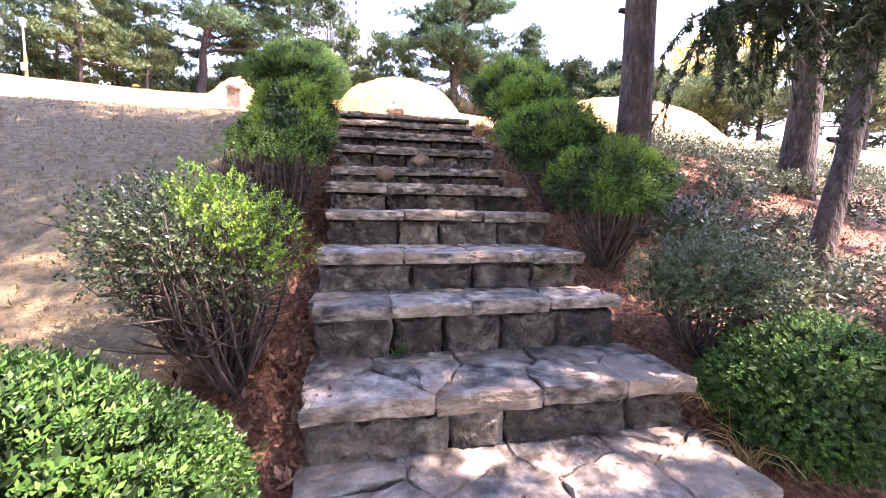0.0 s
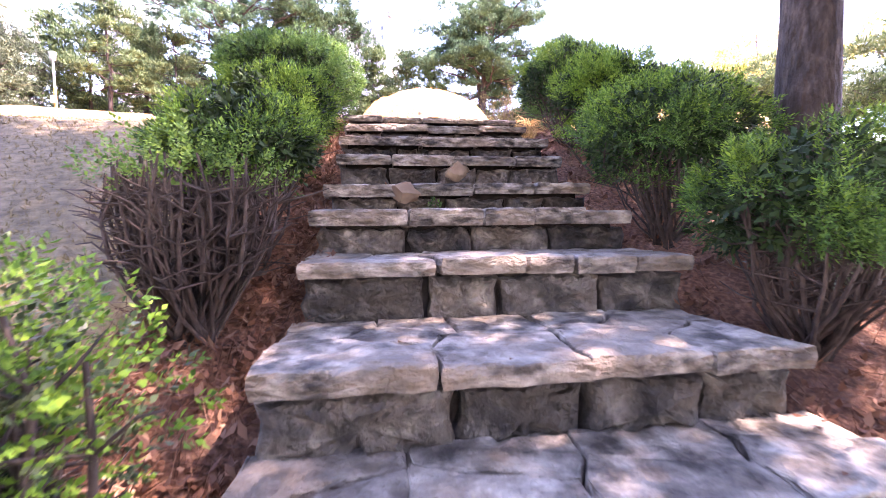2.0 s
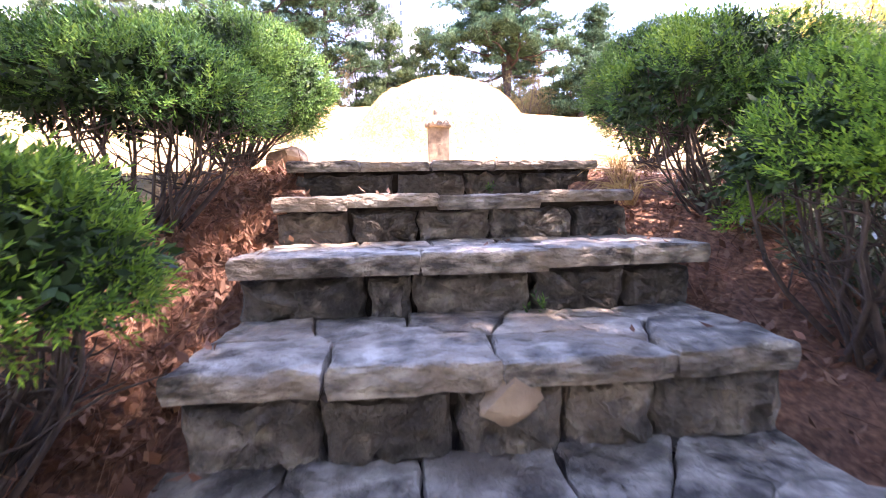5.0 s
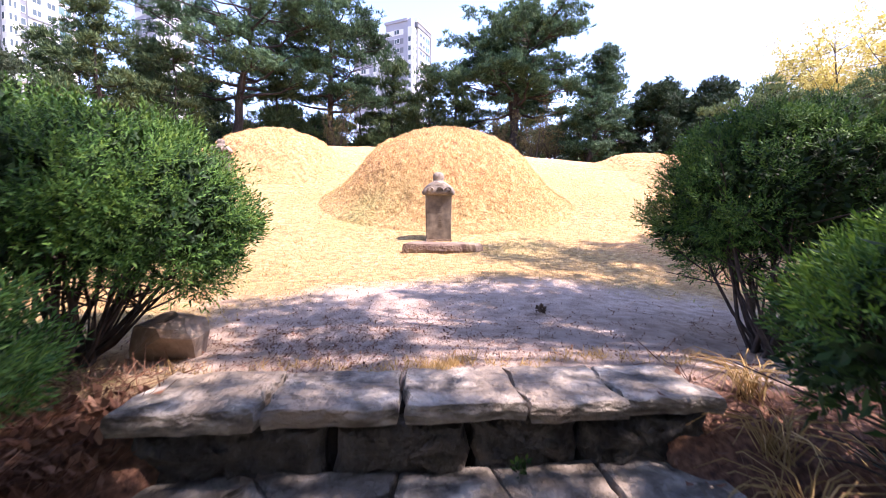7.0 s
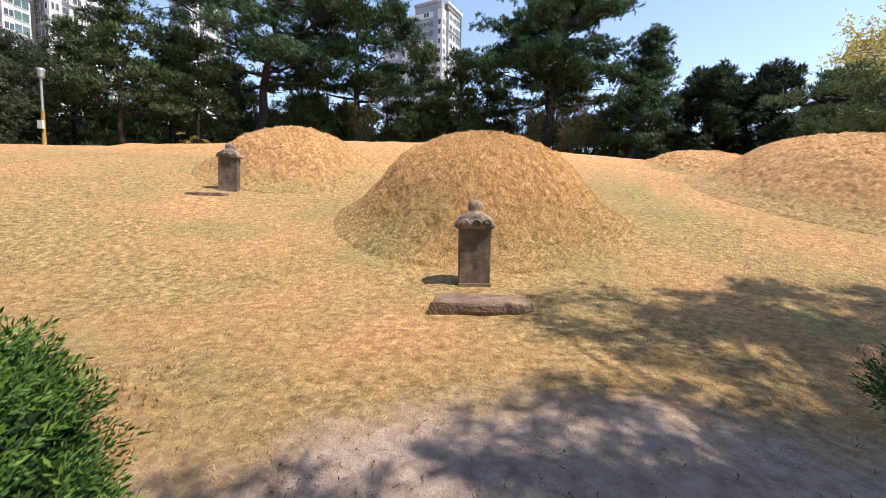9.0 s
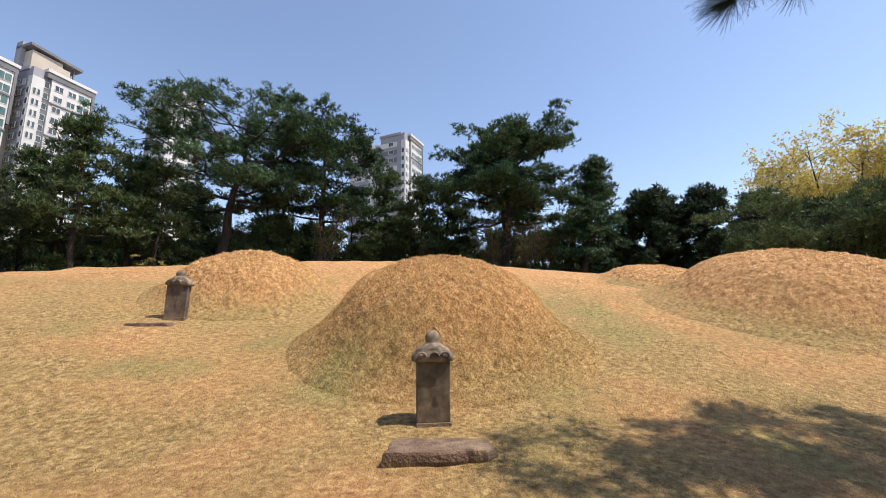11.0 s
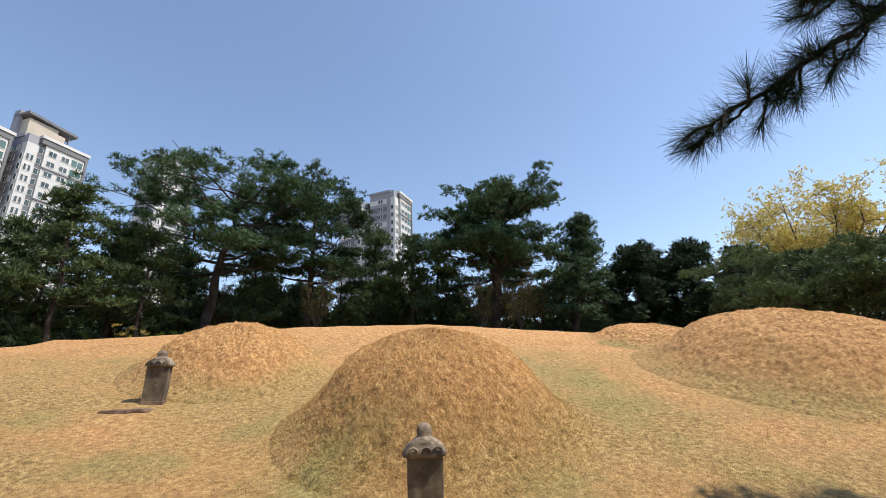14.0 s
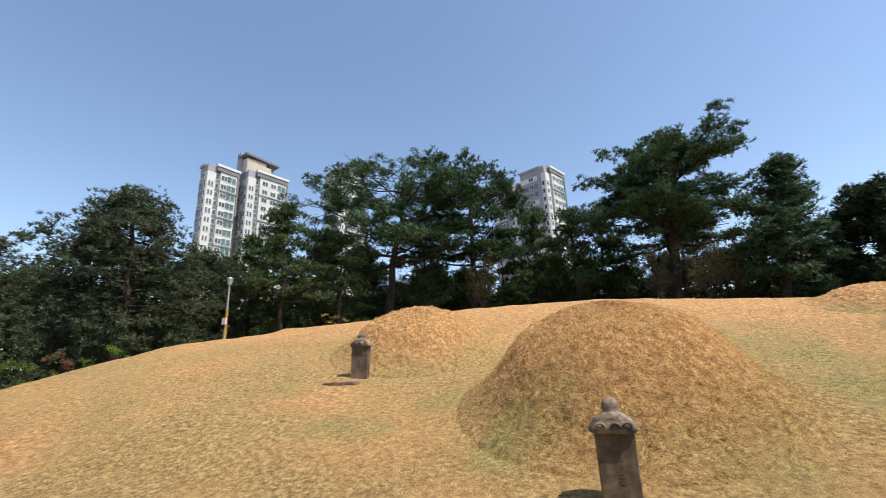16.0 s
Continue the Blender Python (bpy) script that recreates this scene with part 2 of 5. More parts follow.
ground_colour = gmix(gmask("soil"), ground_colour, soil)
ground_colour = gmix(gmask("litter"), ground_colour, needles)
gb = gn["Principled BSDF"]
gl.new(ground_colour, gb.inputs["Base Color"])
gb.inputs["Roughness"].default_value = 0.95
gbump = gn.new("ShaderNodeBump")
gbump.inputs["Strength"].default_value, gbump.inputs["Distance"].default_value = 1.0, 0.065
gl.new(gnoise(24.0, 9.0), gbump.inputs["Height"])
gl.new(gbump.outputs["Normal"], gb.inputs["Normal"])


# ---- mesh helpers ----
def quick_mesh(name, verts, quads, mat, smooth=False):
    """A mesh from arrays of corners and four-sided (or three-sided) faces."""
    verts, quads = np.asarray(verts, np.float32), np.asarray(quads, np.int32)
    me = bpy.data.meshes.new(name)
    k = quads.shape[1]
    me.vertices.add(len(verts))
    me.vertices.foreach_set("co", verts.ravel())
    me.loops.add(quads.size)
    me.loops.foreach_set("vertex_index", quads.ravel())
    me.polygons.add(len(quads))
    me.polygons.foreach_set("loop_start", np.arange(0, quads.size, k, dtype=np.int32))
    me.polygons.foreach_set("loop_total", np.full(len(quads), k, np.int32))
    if smooth:
        me.polygons.foreach_set("use_smooth", np.ones(len(quads), bool))
    me.update(calc_edges=True)
    me.materials.append(mat)
    return me


def part(name, data, parent, label="", at=None):
    ob = new(name, data)
    ob.parent = parent
    if at is not None:
        ob.matrix_basis = at
    if label:
        tagged(ob, label)
    return ob


def thing(name, label, category, at=None, group="", kind="", data=None):
    ob = tagged(new(name, data), label, category, group, kind)
    if at is not None:
        ob.matrix_basis = at
    return ob


def bm_mesh(name, bm, mat, smooth=False):
    me = bpy.data.meshes.new(name)
    for f in bm.faces:
        f.smooth = smooth
    bm.to_mesh(me)
    bm.free()
    me.materials.append(mat)
    return me


def slab_bm(boxes, turn=None):
    """One bmesh of upright boxes (a0, a1, b0, b1, z0, z1)."""
    bm = bmesh.new()
    for a0, a1, b0, b1, z0, z1 in boxes:
        g = bmesh.ops.create_cube(bm, size=1)["verts"]
        bmesh.ops.scale(bm, vec=(a1 - a0, b1 - b0, z1 - z0), verts=g)
        bmesh.ops.translate(bm, vec=((a0 + a1) / 2, (b0 + b1) / 2, (z0 + z1) / 2), verts=g)
    if turn:
        bmesh.ops.transform(bm, matrix=turn, verts=bm.verts)
    return bm


def tube(points, radii, sides=6):
    """A tapered round rod along points: corners and quads."""
    p = np.asarray(points, float)
    d = np.gradient(p, axis=0)
    d /= np.linalg.norm(d, axis=1)[:, None] + 1e-9
    ref = np.where(np.abs(d[:, 2:3]) > 0.9, np.array([[1.0, 0, 0]]), np.array([[0, 0, 1.0]]))
    u = np.cross(d, ref)
    u /= np.linalg.norm(u, axis=1)[:, None] + 1e-9
    w = np.cross(d, u)
    a = np.linspace(0, 2 * np.pi, sides, endpoint=False)
    ring = (np.cos(a)[None, :, None] * u[:, None] + np.sin(a)[None, :, None] * w[:, None]) * np.asarray(radii)[:, None, None]
    v = (p[:, None] + ring).reshape(-1, 3)
    n = len(p)
    i, j = np.meshgrid(np.arange(n - 1), np.arange(sides), indexing="ij")
    q = np.stack([i * sides + j, i * sides + (j + 1) % sides, (i + 1) * sides + (j + 1) % sides, (i + 1) * sides + j], -1).reshape(-1, 4)
    return v, q


def joined(pieces):
    vs, qs, k = [], [], 0
    for v, q in pieces:
        vs.append(v)
        qs.append(q + k)
        k += len(v)
    return np.concatenate(vs), np.concatenate(qs)


def scatter(template, pos, dirs, size, rng):
    """Copies of a small template (its axis z) at places, along directions, each turned at random about its axis."""
    tv, tq = template
    n = len(pos)
    z = dirs / (np.linalg.norm(dirs, axis=1)[:, None] + 1e-9)
    r = rng.normal(size=(n, 3))
    x = np.cross(r, z)
    x /= np.linalg.norm(x, axis=1)[:, None] + 1e-9
    y = np.cross(z, x)
    basis = np.stack([x, y, z], -1)
    v = np.einsum("nij,kj->nki", basis, tv) * np.asarray(size)[:, None, None] + pos[:, None]
    q = tq[None] + (np.arange(n) * len(tv))[:, None, None]
    return v.reshape(-1, 3), q.reshape(-1, tq.shape[1])


def leafy(count, length, width, stem, lean, rng):
    """A sprig: leaves set round a short stem along z."""
    vs, qs = [], []
    for k in range(count):
        a = k * 2.4 + rng.uniform(-0.4, 0.4)
        h = stem * (k + 0.5) / count
        tilt = lean * rng.uniform(0.7, 1.2) * (1.0 - 0.45 * k / count)
        out = np.array([math.cos(a) * math.sin(tilt), math.sin(a) * math.sin(tilt), math.cos(tilt)])
        side = np.array([-math.sin(a), math.cos(a), 0])
        l, w = length * rng.uniform(0.75, 1.1), width * rng.uniform(0.8, 1.1)
        b = np.array([0, 0, h])
        lift = np.cross(side, out) * w * 0.25
        vs += [b, b + out * l * 0.5 + side * w * 0.5 + lift, b + out * l, b + out * l * 0.5 - side * w * 0.5 + lift]
        qs.append([4 * k, 4 * k + 1, 4 * k + 2, 4 * k + 3])
    return np.array(vs), np.array(qs)


def tuft(count, length, width, lean, rng):
    """Thin needles or blades from one root."""
    vs, qs = [], []
    for k in range(count):
        a = k * 2.4 + rng.uniform(-0.4, 0.4)
        t = lean * rng.uniform(0.25, 1.15)
        out = np.array([math.cos(a) * math.sin(t), math.sin(a) * math.sin(t), math.cos(t)])
        side = np.array([-math.sin(a), math.cos(a), 0]) * width * 0.5
        l = length * rng.uniform(0.7, 1.1)
        vs += [-side, side, out * l + side * 0.35, out * l - side * 0.35]
        qs.append([4 * k, 4 * k + 1, 4 * k + 2, 4 * k + 3])
    return np.array(vs), np.array(qs)


# ---- ground ----
def smooth01(a, b, v):
    t = np.clip((v - a) / (b - a), 0, 1)
    return t * t * (3 - 2 * t)


def height(x, y):
    """The lie of the land: a level foot, the bank that the stairs climb, the lawn and its crest."""
    x, y = np.asarray(x, float), np.asarray(y, float)
    z = np.interp(y, [-40, 0.8, 1.4, 7.1, 7.5, 8.7, 11.0, 12.9, 15.0, 18.7, 21.0, 25.0, 28.0, 31.0, 36.0, 60.0, 120.0, 400.0],
                  [-1.0, 0.0, 0.04, 2.80, 2.90, 2.93, 3.12, 3.36, 3.95, 5.0, 5.8, 7.1, 7.85, 8.05, 7.9, 6.0, 0.0, 0.0])
    z = z + 0.075 * np.clip(-x - 3.0, 0, 11) * smooth01(8, 15, y) * (1 - 0.85 * smooth01(17, 27, y))
    z = z - 0.28 * np.clip(-x - 14.5, 0, 12) * (1 - smooth01(40, 60, y)) * smooth01(2, 10, y)
    z = z - 0.085 * np.clip(x - 1.4, 0, 14) * (1 - smooth01(7.5, 13, y)) * smooth01(0.5, 3, y)
    z = z - 0.075 * np.clip(x - 2.0, 0, 16) * smooth01(19, 25, y) * (1 - smooth01(50, 80, y))
    z = z - 0.048 * np.clip(-x - 4.0, 0, 9) * smooth01(20, 27, y) * (1 - smooth01(50, 80, y))
    near = 1 - smooth01(1.15, 1.9, np.abs(x))
    z = z - 0.10 * near * (1 - smooth01(6.9, 7.5, y)) * smooth01(1.0, 1.6, y)
    under = (1 - smooth01(0.80, 0.95, np.abs(x - 0.02))) * smooth01(0.9, 1.35, y) * (1 - smooth01(7.1, 7.4, y))
    return z - 0.55 * under


def rough_height(x, y):
    x, y = np.atleast_1d(np.asarray(x, float)), np.atleast_1d(np.asarray(y, float))
    b = 0.018 * np.sin(x * 2.1 + 1.3 * np.sin(y * 1.7)) * np.sin(y * 2.6 + x) + 0.010 * np.sin(x * 6.1 + y * 3.3) * np.sin(y * 7.2 - x * 2.0)
    return height(x, y) + b


def axis(knots):
    out = []
    for a, b, step in knots:
        out += list(np.linspace(a, b, max(1, int(round((b - a) / step))), endpoint=False))
    return np.array(out + [knots[-1][1]])


gx = axis([(-2500, -300, 400), (-300, -60, 40), (-60, -22, 4), (-22, -6, 0.4), (-6, -2.5, 0.16), (-2.5, 2.5, 0.07), (2.5, 7, 0.16), (7, 20, 0.5), (20, 60, 4), (60, 300, 40), (300, 2500, 400)])
gy = axis([(-2500, -300, 400), (-300, -40, 40), (-40, -2, 3), (-2, 8.8, 0.09), (8.8, 14, 0.14), (14, 34, 0.35), (34, 60, 2), (60, 300, 40), (300, 3000, 400)])
X, Y = np.meshgrid(gx, gy)
Z = rough_height(X.ravel(), Y.ravel())
nx, ny = len(gx), len(gy)
i, j = np.meshgrid(np.arange(ny - 1), np.arange(nx - 1), indexing="ij")
gq = np.stack([i * nx + j, i * nx + j + 1, (i + 1) * nx + j + 1, (i + 1) * nx + j], -1).reshape(-1, 4)
gme = quick_mesh("ground", np.stack([X.ravel(), Y.ravel(), Z], -1), gq, GROUND, True)
fx, fy = X.ravel(), Y.ravel()
litter = (1 - smooth01(1.4, 2.0, -fx)) * (1 - smooth01(10.5, 14, fx)) * (1 - smooth01(7.0, 7.8, fy)) * smooth01(-8, -2, fy)
bare = np.exp(-(((fx - 0.9) / 2.6) ** 2 + ((fy - 8.4) / 1.7) ** 2)) * 1.15
# browner, darker turf over the whole left slope
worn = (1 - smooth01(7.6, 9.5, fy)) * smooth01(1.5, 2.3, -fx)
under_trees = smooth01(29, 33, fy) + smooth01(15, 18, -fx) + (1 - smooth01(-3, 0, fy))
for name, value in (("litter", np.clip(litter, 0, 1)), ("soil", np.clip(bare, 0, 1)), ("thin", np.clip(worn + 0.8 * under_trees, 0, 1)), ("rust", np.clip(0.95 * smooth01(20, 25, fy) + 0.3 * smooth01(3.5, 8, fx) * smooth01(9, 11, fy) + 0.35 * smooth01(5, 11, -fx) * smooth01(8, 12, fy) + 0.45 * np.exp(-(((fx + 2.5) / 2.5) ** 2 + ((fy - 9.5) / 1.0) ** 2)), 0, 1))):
    gme.attributes.new(name, "FLOAT", "POINT").data.foreach_set("value", value.astype(np.float32))
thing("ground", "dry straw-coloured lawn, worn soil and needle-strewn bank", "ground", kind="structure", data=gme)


# ---- burial mounds ----
def mound_height(u):
    u = np.clip(u, 0, 1)
    return np.clip(1 - u ** 2, 0, 1) ** 0.95 * (1 - 0.75 * smooth01(0.5, 1, u))


def value_noise(x, y, size, seed):
    """Smooth random bumps between 0 and 1, about one for each length size."""
    table = np.random.RandomState(seed).uniform(0, 1, (256, 256))
    u, v = x / size + 1000.0, y / size + 1000.0
    iu, iv = np.floor(u).astype(int), np.floor(v).astype(int)
    fu, fv = u - iu, v - iv
    fu, fv = fu * fu * (3 - 2 * fu), fv * fv * (3 - 2 * fv)
    iu, iv, ju, jv = iu % 256, iv % 256, (iu + 1) % 256, (iv + 1) % 256
    low = table[iu, iv] * (1 - fu) + table[ju, iv] * fu
    high = table[iu, jv] * (1 - fu) + table[ju, jv] * fu
    return low * (1 - fv) + high * fv


def mound(label, cx, cy, radius, tall, seed, tufts, mat_blades, squash=1.0):
    """A dome of turf: clumped, tussocky grass with ragged tufts on it."""
    rng = np.random.RandomState(seed)
    nr, na = (170, 460) if tufts > 20000 else (90, 250)
    r = np.linspace(0.0, 1.0, nr)[:, None] * np.ones((1, na))
    a = np.linspace(0, 2 * np.pi, na, endpoint=False)[None] * np.ones((nr, 1))

    def surface(r, a):
        x = cx + r * radius * np.cos(a) * (1 + 0.03 * np.sin(2 * a + seed))
        y = cy + r * radius * squash * np.sin(a) * (1 + 0.03 * np.cos(3 * a + seed))
        wx, wy = x + 0.09 * np.sin(y * 7.1 + seed), y + 0.09 * np.sin(x * 6.3)
        clump = value_noise(wx, wy, 0.17, seed) ** 1.5 * 0.075 + value_noise(wx, wy, 0.075, seed + 1) ** 1.4 * 0.055
        lump = clump - 0.06 + 0.05 * (value_noise(x, y, 0.7, seed + 2) - 0.5)
        edge = smooth01(0.0, 0.3, 1 - r)
        z = height(x, y) + tall * mound_height(r) + lump * edge - 0.06 * (1 - smooth01(0.0, 0.06, 1 - r))
        return x, y, z

    x, y, z = surface(r, a)
    z = z + rng.normal(0, 0.012, z.shape) * smooth01(0.0, 0.2, 1 - r)
    i, j = np.meshgrid(np.arange(nr - 1), np.arange(na), indexing="ij")
    q = np.stack([i * na + j, (i + 1) * na + j, (i + 1) * na + (j + 1) % na, i * na + (j + 1) % na], -1).reshape(-1, 4)
    ob = thing("burial_mound", label, "burial mound", group="burial mounds", data=quick_mesh("burial_mound", np.stack([x.ravel(), y.ravel(), z.ravel()], -1), q, GROUND, True))
    patchy = (0.35 if tufts > 20000 else 0.6) + 0.6 * value_noise(x, y, 1.1, seed + 5)
    ob.data.attributes.new("rust", "FLOAT", "POINT").data.foreach_set("value", (patchy * smooth01(0.03, 0.4, 1 - r)).ravel().astype(np.float32))
    rr, aa = np.sqrt(rng.uniform(0, 1, tufts)), rng.uniform(0, 2 * np.pi, tufts)
    stay = rng.uniform(0, 1, tufts) < 1 - 0.7 * smooth01(0.7, 1.0, rr)
    rr, aa = rr[stay], aa[stay]
    tufts = len(rr)
    tx, ty, tz = surface(rr, aa)
    d = np.stack([np.cos(aa) * 0.75, np.sin(aa) * 0.75, np.full(tufts, 0.75)], -1) + rng.normal(0, 0.3, (tufts, 3))
    low = rr + rng.normal(0, 0.10, tufts) > 0.72
    for sel, blades, name, label in ((~low, mat_blades, "turf", "short dry tawny grass blades"), (low, STRAW, "turf_skirt", "pale straw-coloured grass round the foot")):
        m = int(sel.sum())
        v, q = scatter(tuft(4, 0.05, 0.007, 1.3, rng), np.stack([tx, ty, tz - 0.006], -1)[sel], d[sel], rng.uniform(0.5, 1.3, m), rng)
        tagged(part(name, quick_mesh(name, v, q, blades), ob, label), kind="stuff")
    return ob


mound("large tawny grass burial mound behind a stone stele", 1.02, 16.35, 3.12, 1.79, 1, 30000, RUST)
mound("rounded tawny grass burial mound with its own stele", -4.35, 20.4, 2.75, 1.24, 2, 9000, RUST)
mound("broad tawny grass burial mound at the lawn's edge", 12.4, 18.5, 4.95, 1.74, 3, 14000, RUST)
mound("low tawny grass burial mound near the trees", 12.0, 24.8, 3.4, 0.85, 4, 3000, RUST)


# ---- stone stairs ----
def rough_outline(poly, step, jitter, rng):
    """A polygon with its edges broken into short, uneven runs."""
    out = []
    n = len(poly)
    for k in range(n):
        a, b = np.array(poly[k], float), np.array(poly[(k + 1) % n], float)
        m = max(1, int(round(np.linalg.norm(b - a) / step)))
        nrm = np.array([b[1] - a[1], a[0] - b[0]])
        nrm /= np.linalg.norm(nrm) + 1e-9
        for t in range(m):
            p = a + (b - a) * t / m
            out.append(p + (nrm * rng.uniform(-jitter, jitter) if t else rng.uniform(-jitter, jitter, 2) * 0.7))
    return np.array(out)


def stone_mesh(name, poly, thick, mat, rng, bevel=0.018, step=0.13, jitter=0.012, belly=0.008, rugged=0.008):
    """A hewn stone: an uneven outline in x, y, thick along z, with worn, rounded upper edges. Its upper face is at z = 0."""
    o = rough_outline(poly, step, jitter, rng)
    c = o.mean(0)
    n = len(o)
    way = c - o
    way /= np.linalg.norm(way, axis=1)[:, None] + 1e-9
    rings = [(o + way * 0.006, -thick), (o - way * belly, -thick * 0.5), (o, -bevel), (o + way * bevel * 0.45, -bevel * 0.35), (o + way * bevel * 1.4, 0.0)]
    verts = []
    for k, (p, z) in enumerate(rings):
        zz = np.full(n, z) + (rng.uniform(-0.008, 0.005, n) if k > 1 else 0)
        verts.append(np.column_stack([p, zz]))
    inner = o + (c - o) * 0.45
    verts.append(np.column_stack([inner, rng.uniform(-rugged, rugged, n)]))
    verts.append(np.array([[c[0], c[1], rng.uniform(-rugged, rugged)]]))
    v = np.concatenate(verts)
    faces = []
    for k in range(5):
        for t in range(n):
            u = (t + 1) % n
            faces.append((k * n + t, k * n + u, (k + 1) * n + u, (k + 1) * n + t))
    for t in range(n):
        faces.append((5 * n + t, 5 * n + (t + 1) % n, 6 * n))
    me = bpy.data.meshes.new(name)
    me.from_pydata([tuple(p) for p in v], [], faces)
    for p in me.polygons:
        p.use_smooth = p.index >= 4 * n
    me.materials.append(mat)
    return me


def half_plane(poly, c, o, gap):
    """What is left of a polygon on the side of c, half-way to o, less a joint."""
    c, o = np.array(c), np.array(o)
    d = o - c
    d = d / np.linalg.norm(d)
    limit = float(((c + o) / 2) @ d) - gap
    out = []
    for k in range(len(poly)):
        p, q = np.array(poly[k]), np.array(poly[(k + 1) % len(poly)])
        a, b = float(p @ d) - limit, float(q @ d) - limit
        if a <= 0:
            out.append(tuple(p))
        if a * b < 0:
            out.append(tuple(p + (q - p) * a / (a - b)))
    return out


stairs = thing("stone_stairs", "weathered dark grey stone stairs of rough blocks and slabs", "stairs")
# front edge y, top z, left x, right x, joints of the slabs, joints of the riser blocks
STEPS = [
    (1.43, 0.25, -1.07, 1.06, (0.30, 0.55, 0.80), (0.3, 0.6)),
    (1.95, 0.54, -1.06, 1.07, (0.33, 0.575, 0.81), (0.34, 0.48, 0.82)),
    (2.54, 0.86, -1.06, 1.00, (0.245, 0.465, 0.76), (0.245, 0.405, 0.585, 0.777)),
    (2.99, 1.125, -1.05, 0.95, (0.32, 0.57, 0.80), (0.34, 0.57, 0.8)),
    (3.70, 1.415, -1.04, 1.02, (0.38, 0.58, 0.67, 0.84), (0.31, 0.49, 0.76)),
    (4.26, 1.67, -1.03, 1.02, (0.28, 0.56, 0.65, 0.85), (0.28, 0.48, 0.73)),
    (4.65, 1.865, -0.99, 0.95, (0.23, 0.58, 0.75), (0.25, 0.42, 0.66, 0.81)),
    (5.25, 2.16, -0.97, 1.00, (0.2, 0.5, 0.8), (0.215, 0.43, 0.6, 0.76)),
    (5.82, 2.42, -0.99, 1.07, (0.41, 0.69, 0.80), (0.27, 0.36, 0.62, 0.83)),
    (6.43, 2.68, -1.00, 1.09, (0.21, 0.40, 0.75), (0.21, 0.39, 0.59, 0.83)),
    (7.10, 2.925, -1.04, 1.16, (0.20, 0.46, 0.66, 0.83), (0.33, 0.555, 0.75)),
]
srng = np.random.RandomState(7)
GAP = 0.0055
for k, (y, z, xl, xr, cuts, blocks) in enumerate(STEPS):
    last = k == len(STEPS) - 1
    y_back = y + 0.42 if last else STEPS[k + 1][0] + 0.06
    below = STEPS[k - 1][1] if k else 0.0
    slab = srng.uniform(0.07, 0.10)
    w = xr - xl
    # riser blocks, their faces to the front, with shade put into their dark colour
    edges = [xl + 0.02] + [xl + w * c for c in blocks] + [xr - 0.02]
    tall = z - slab - below + 0.05
    for a, b in zip(edges[:-1], edges[1:]):
        lean = srng.uniform(-0.012, 0.012, 4)
        poly = [(a + 2.2 * GAP + lean[0], 0), (b - 2.2 * GAP + lean[1], 0), (b - 2.2 * GAP + lean[2], tall - 0.012 + srng.uniform(-0.012, 0)), (a + 2.2 * GAP + lean[3], tall - 0.012 + srng.uniform(-0.012, 0))]
        me = stone_mesh("block", poly, 0.30, SHADEBLOCK, srng, 0.034, 0.055, 0.016, 0.003, 0.036)
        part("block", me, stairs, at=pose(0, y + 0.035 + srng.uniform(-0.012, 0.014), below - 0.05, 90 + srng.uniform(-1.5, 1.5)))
    # tread slabs: irregular paving, each stone cut off half-way to its neighbours
    edges = [xl] + [xl + w * c for c in cuts] + [xr]
    deep = y_back - y
    seeds = [((e0 + e1) / 2, y + deep * (0.32 if deep > 0.44 else 0.5) + srng.uniform(-0.02, 0.02)) for e0, e1 in zip(edges[:-1], edges[1:])]
    if deep > 0.44:
        n2 = len(seeds) + (1 if deep > 0.6 else 0)
        seeds += [(xl + w * (q + 0.5) / n2 + srng.uniform(-0.1, 0.1), y + deep * srng.uniform(0.74, 0.92)) for q in range(n2)]
        if deep > 0.6:
            seeds += [(xl + w * srng.uniform(0.15, 0.85), y + deep * 0.6) for q in range(2)]
    for q, c in enumerate(seeds):
        front = srng.uniform(-0.018, 0.012)
        poly = [(xl + srng.uniform(-0.01, 0.03), y + front), (xr - srng.uniform(-0.01, 0.03), y + front), (xr, y_back), (xl, y_back)]
        for o in seeds:
            if o != c:
                poly = half_plane(poly, c, o, GAP)
        if len(poly) < 3:
            continue
        lip = any(p[1] < y + 0.03 for p in poly)
        me = stone_mesh("slab", poly, slab * srng.uniform(0.85, 1.12) if lip else slab, STONE, srng, 0.010, 0.085, 0.017 if lip else 0.009, 0.004, 0.008)
        part("slab", me, stairs, at=pose(0, 0, z + (srng.uniform(-0.012, 0.010) if lip else srng.uniform(-0.012, 0.0))))
    # packed soil behind and in the joints
    bm = bmesh.new()
    bmesh.ops.create_cube(bm, size=1)
    bmesh.ops.scale(bm, vec=(w - 0.14, y_back - y - 0.10, z - below + 0.17), verts=bm.verts)
    bmesh.ops.translate(bm, vec=((xl + xr) / 2, (y + y_back) / 2 + 0.095, (z + below) / 2 - 0.145), verts=bm.verts)
    part("packed_soil", bm_mesh("packed_soil", bm, JOINT), stairs, "dark soil packed in the joints")


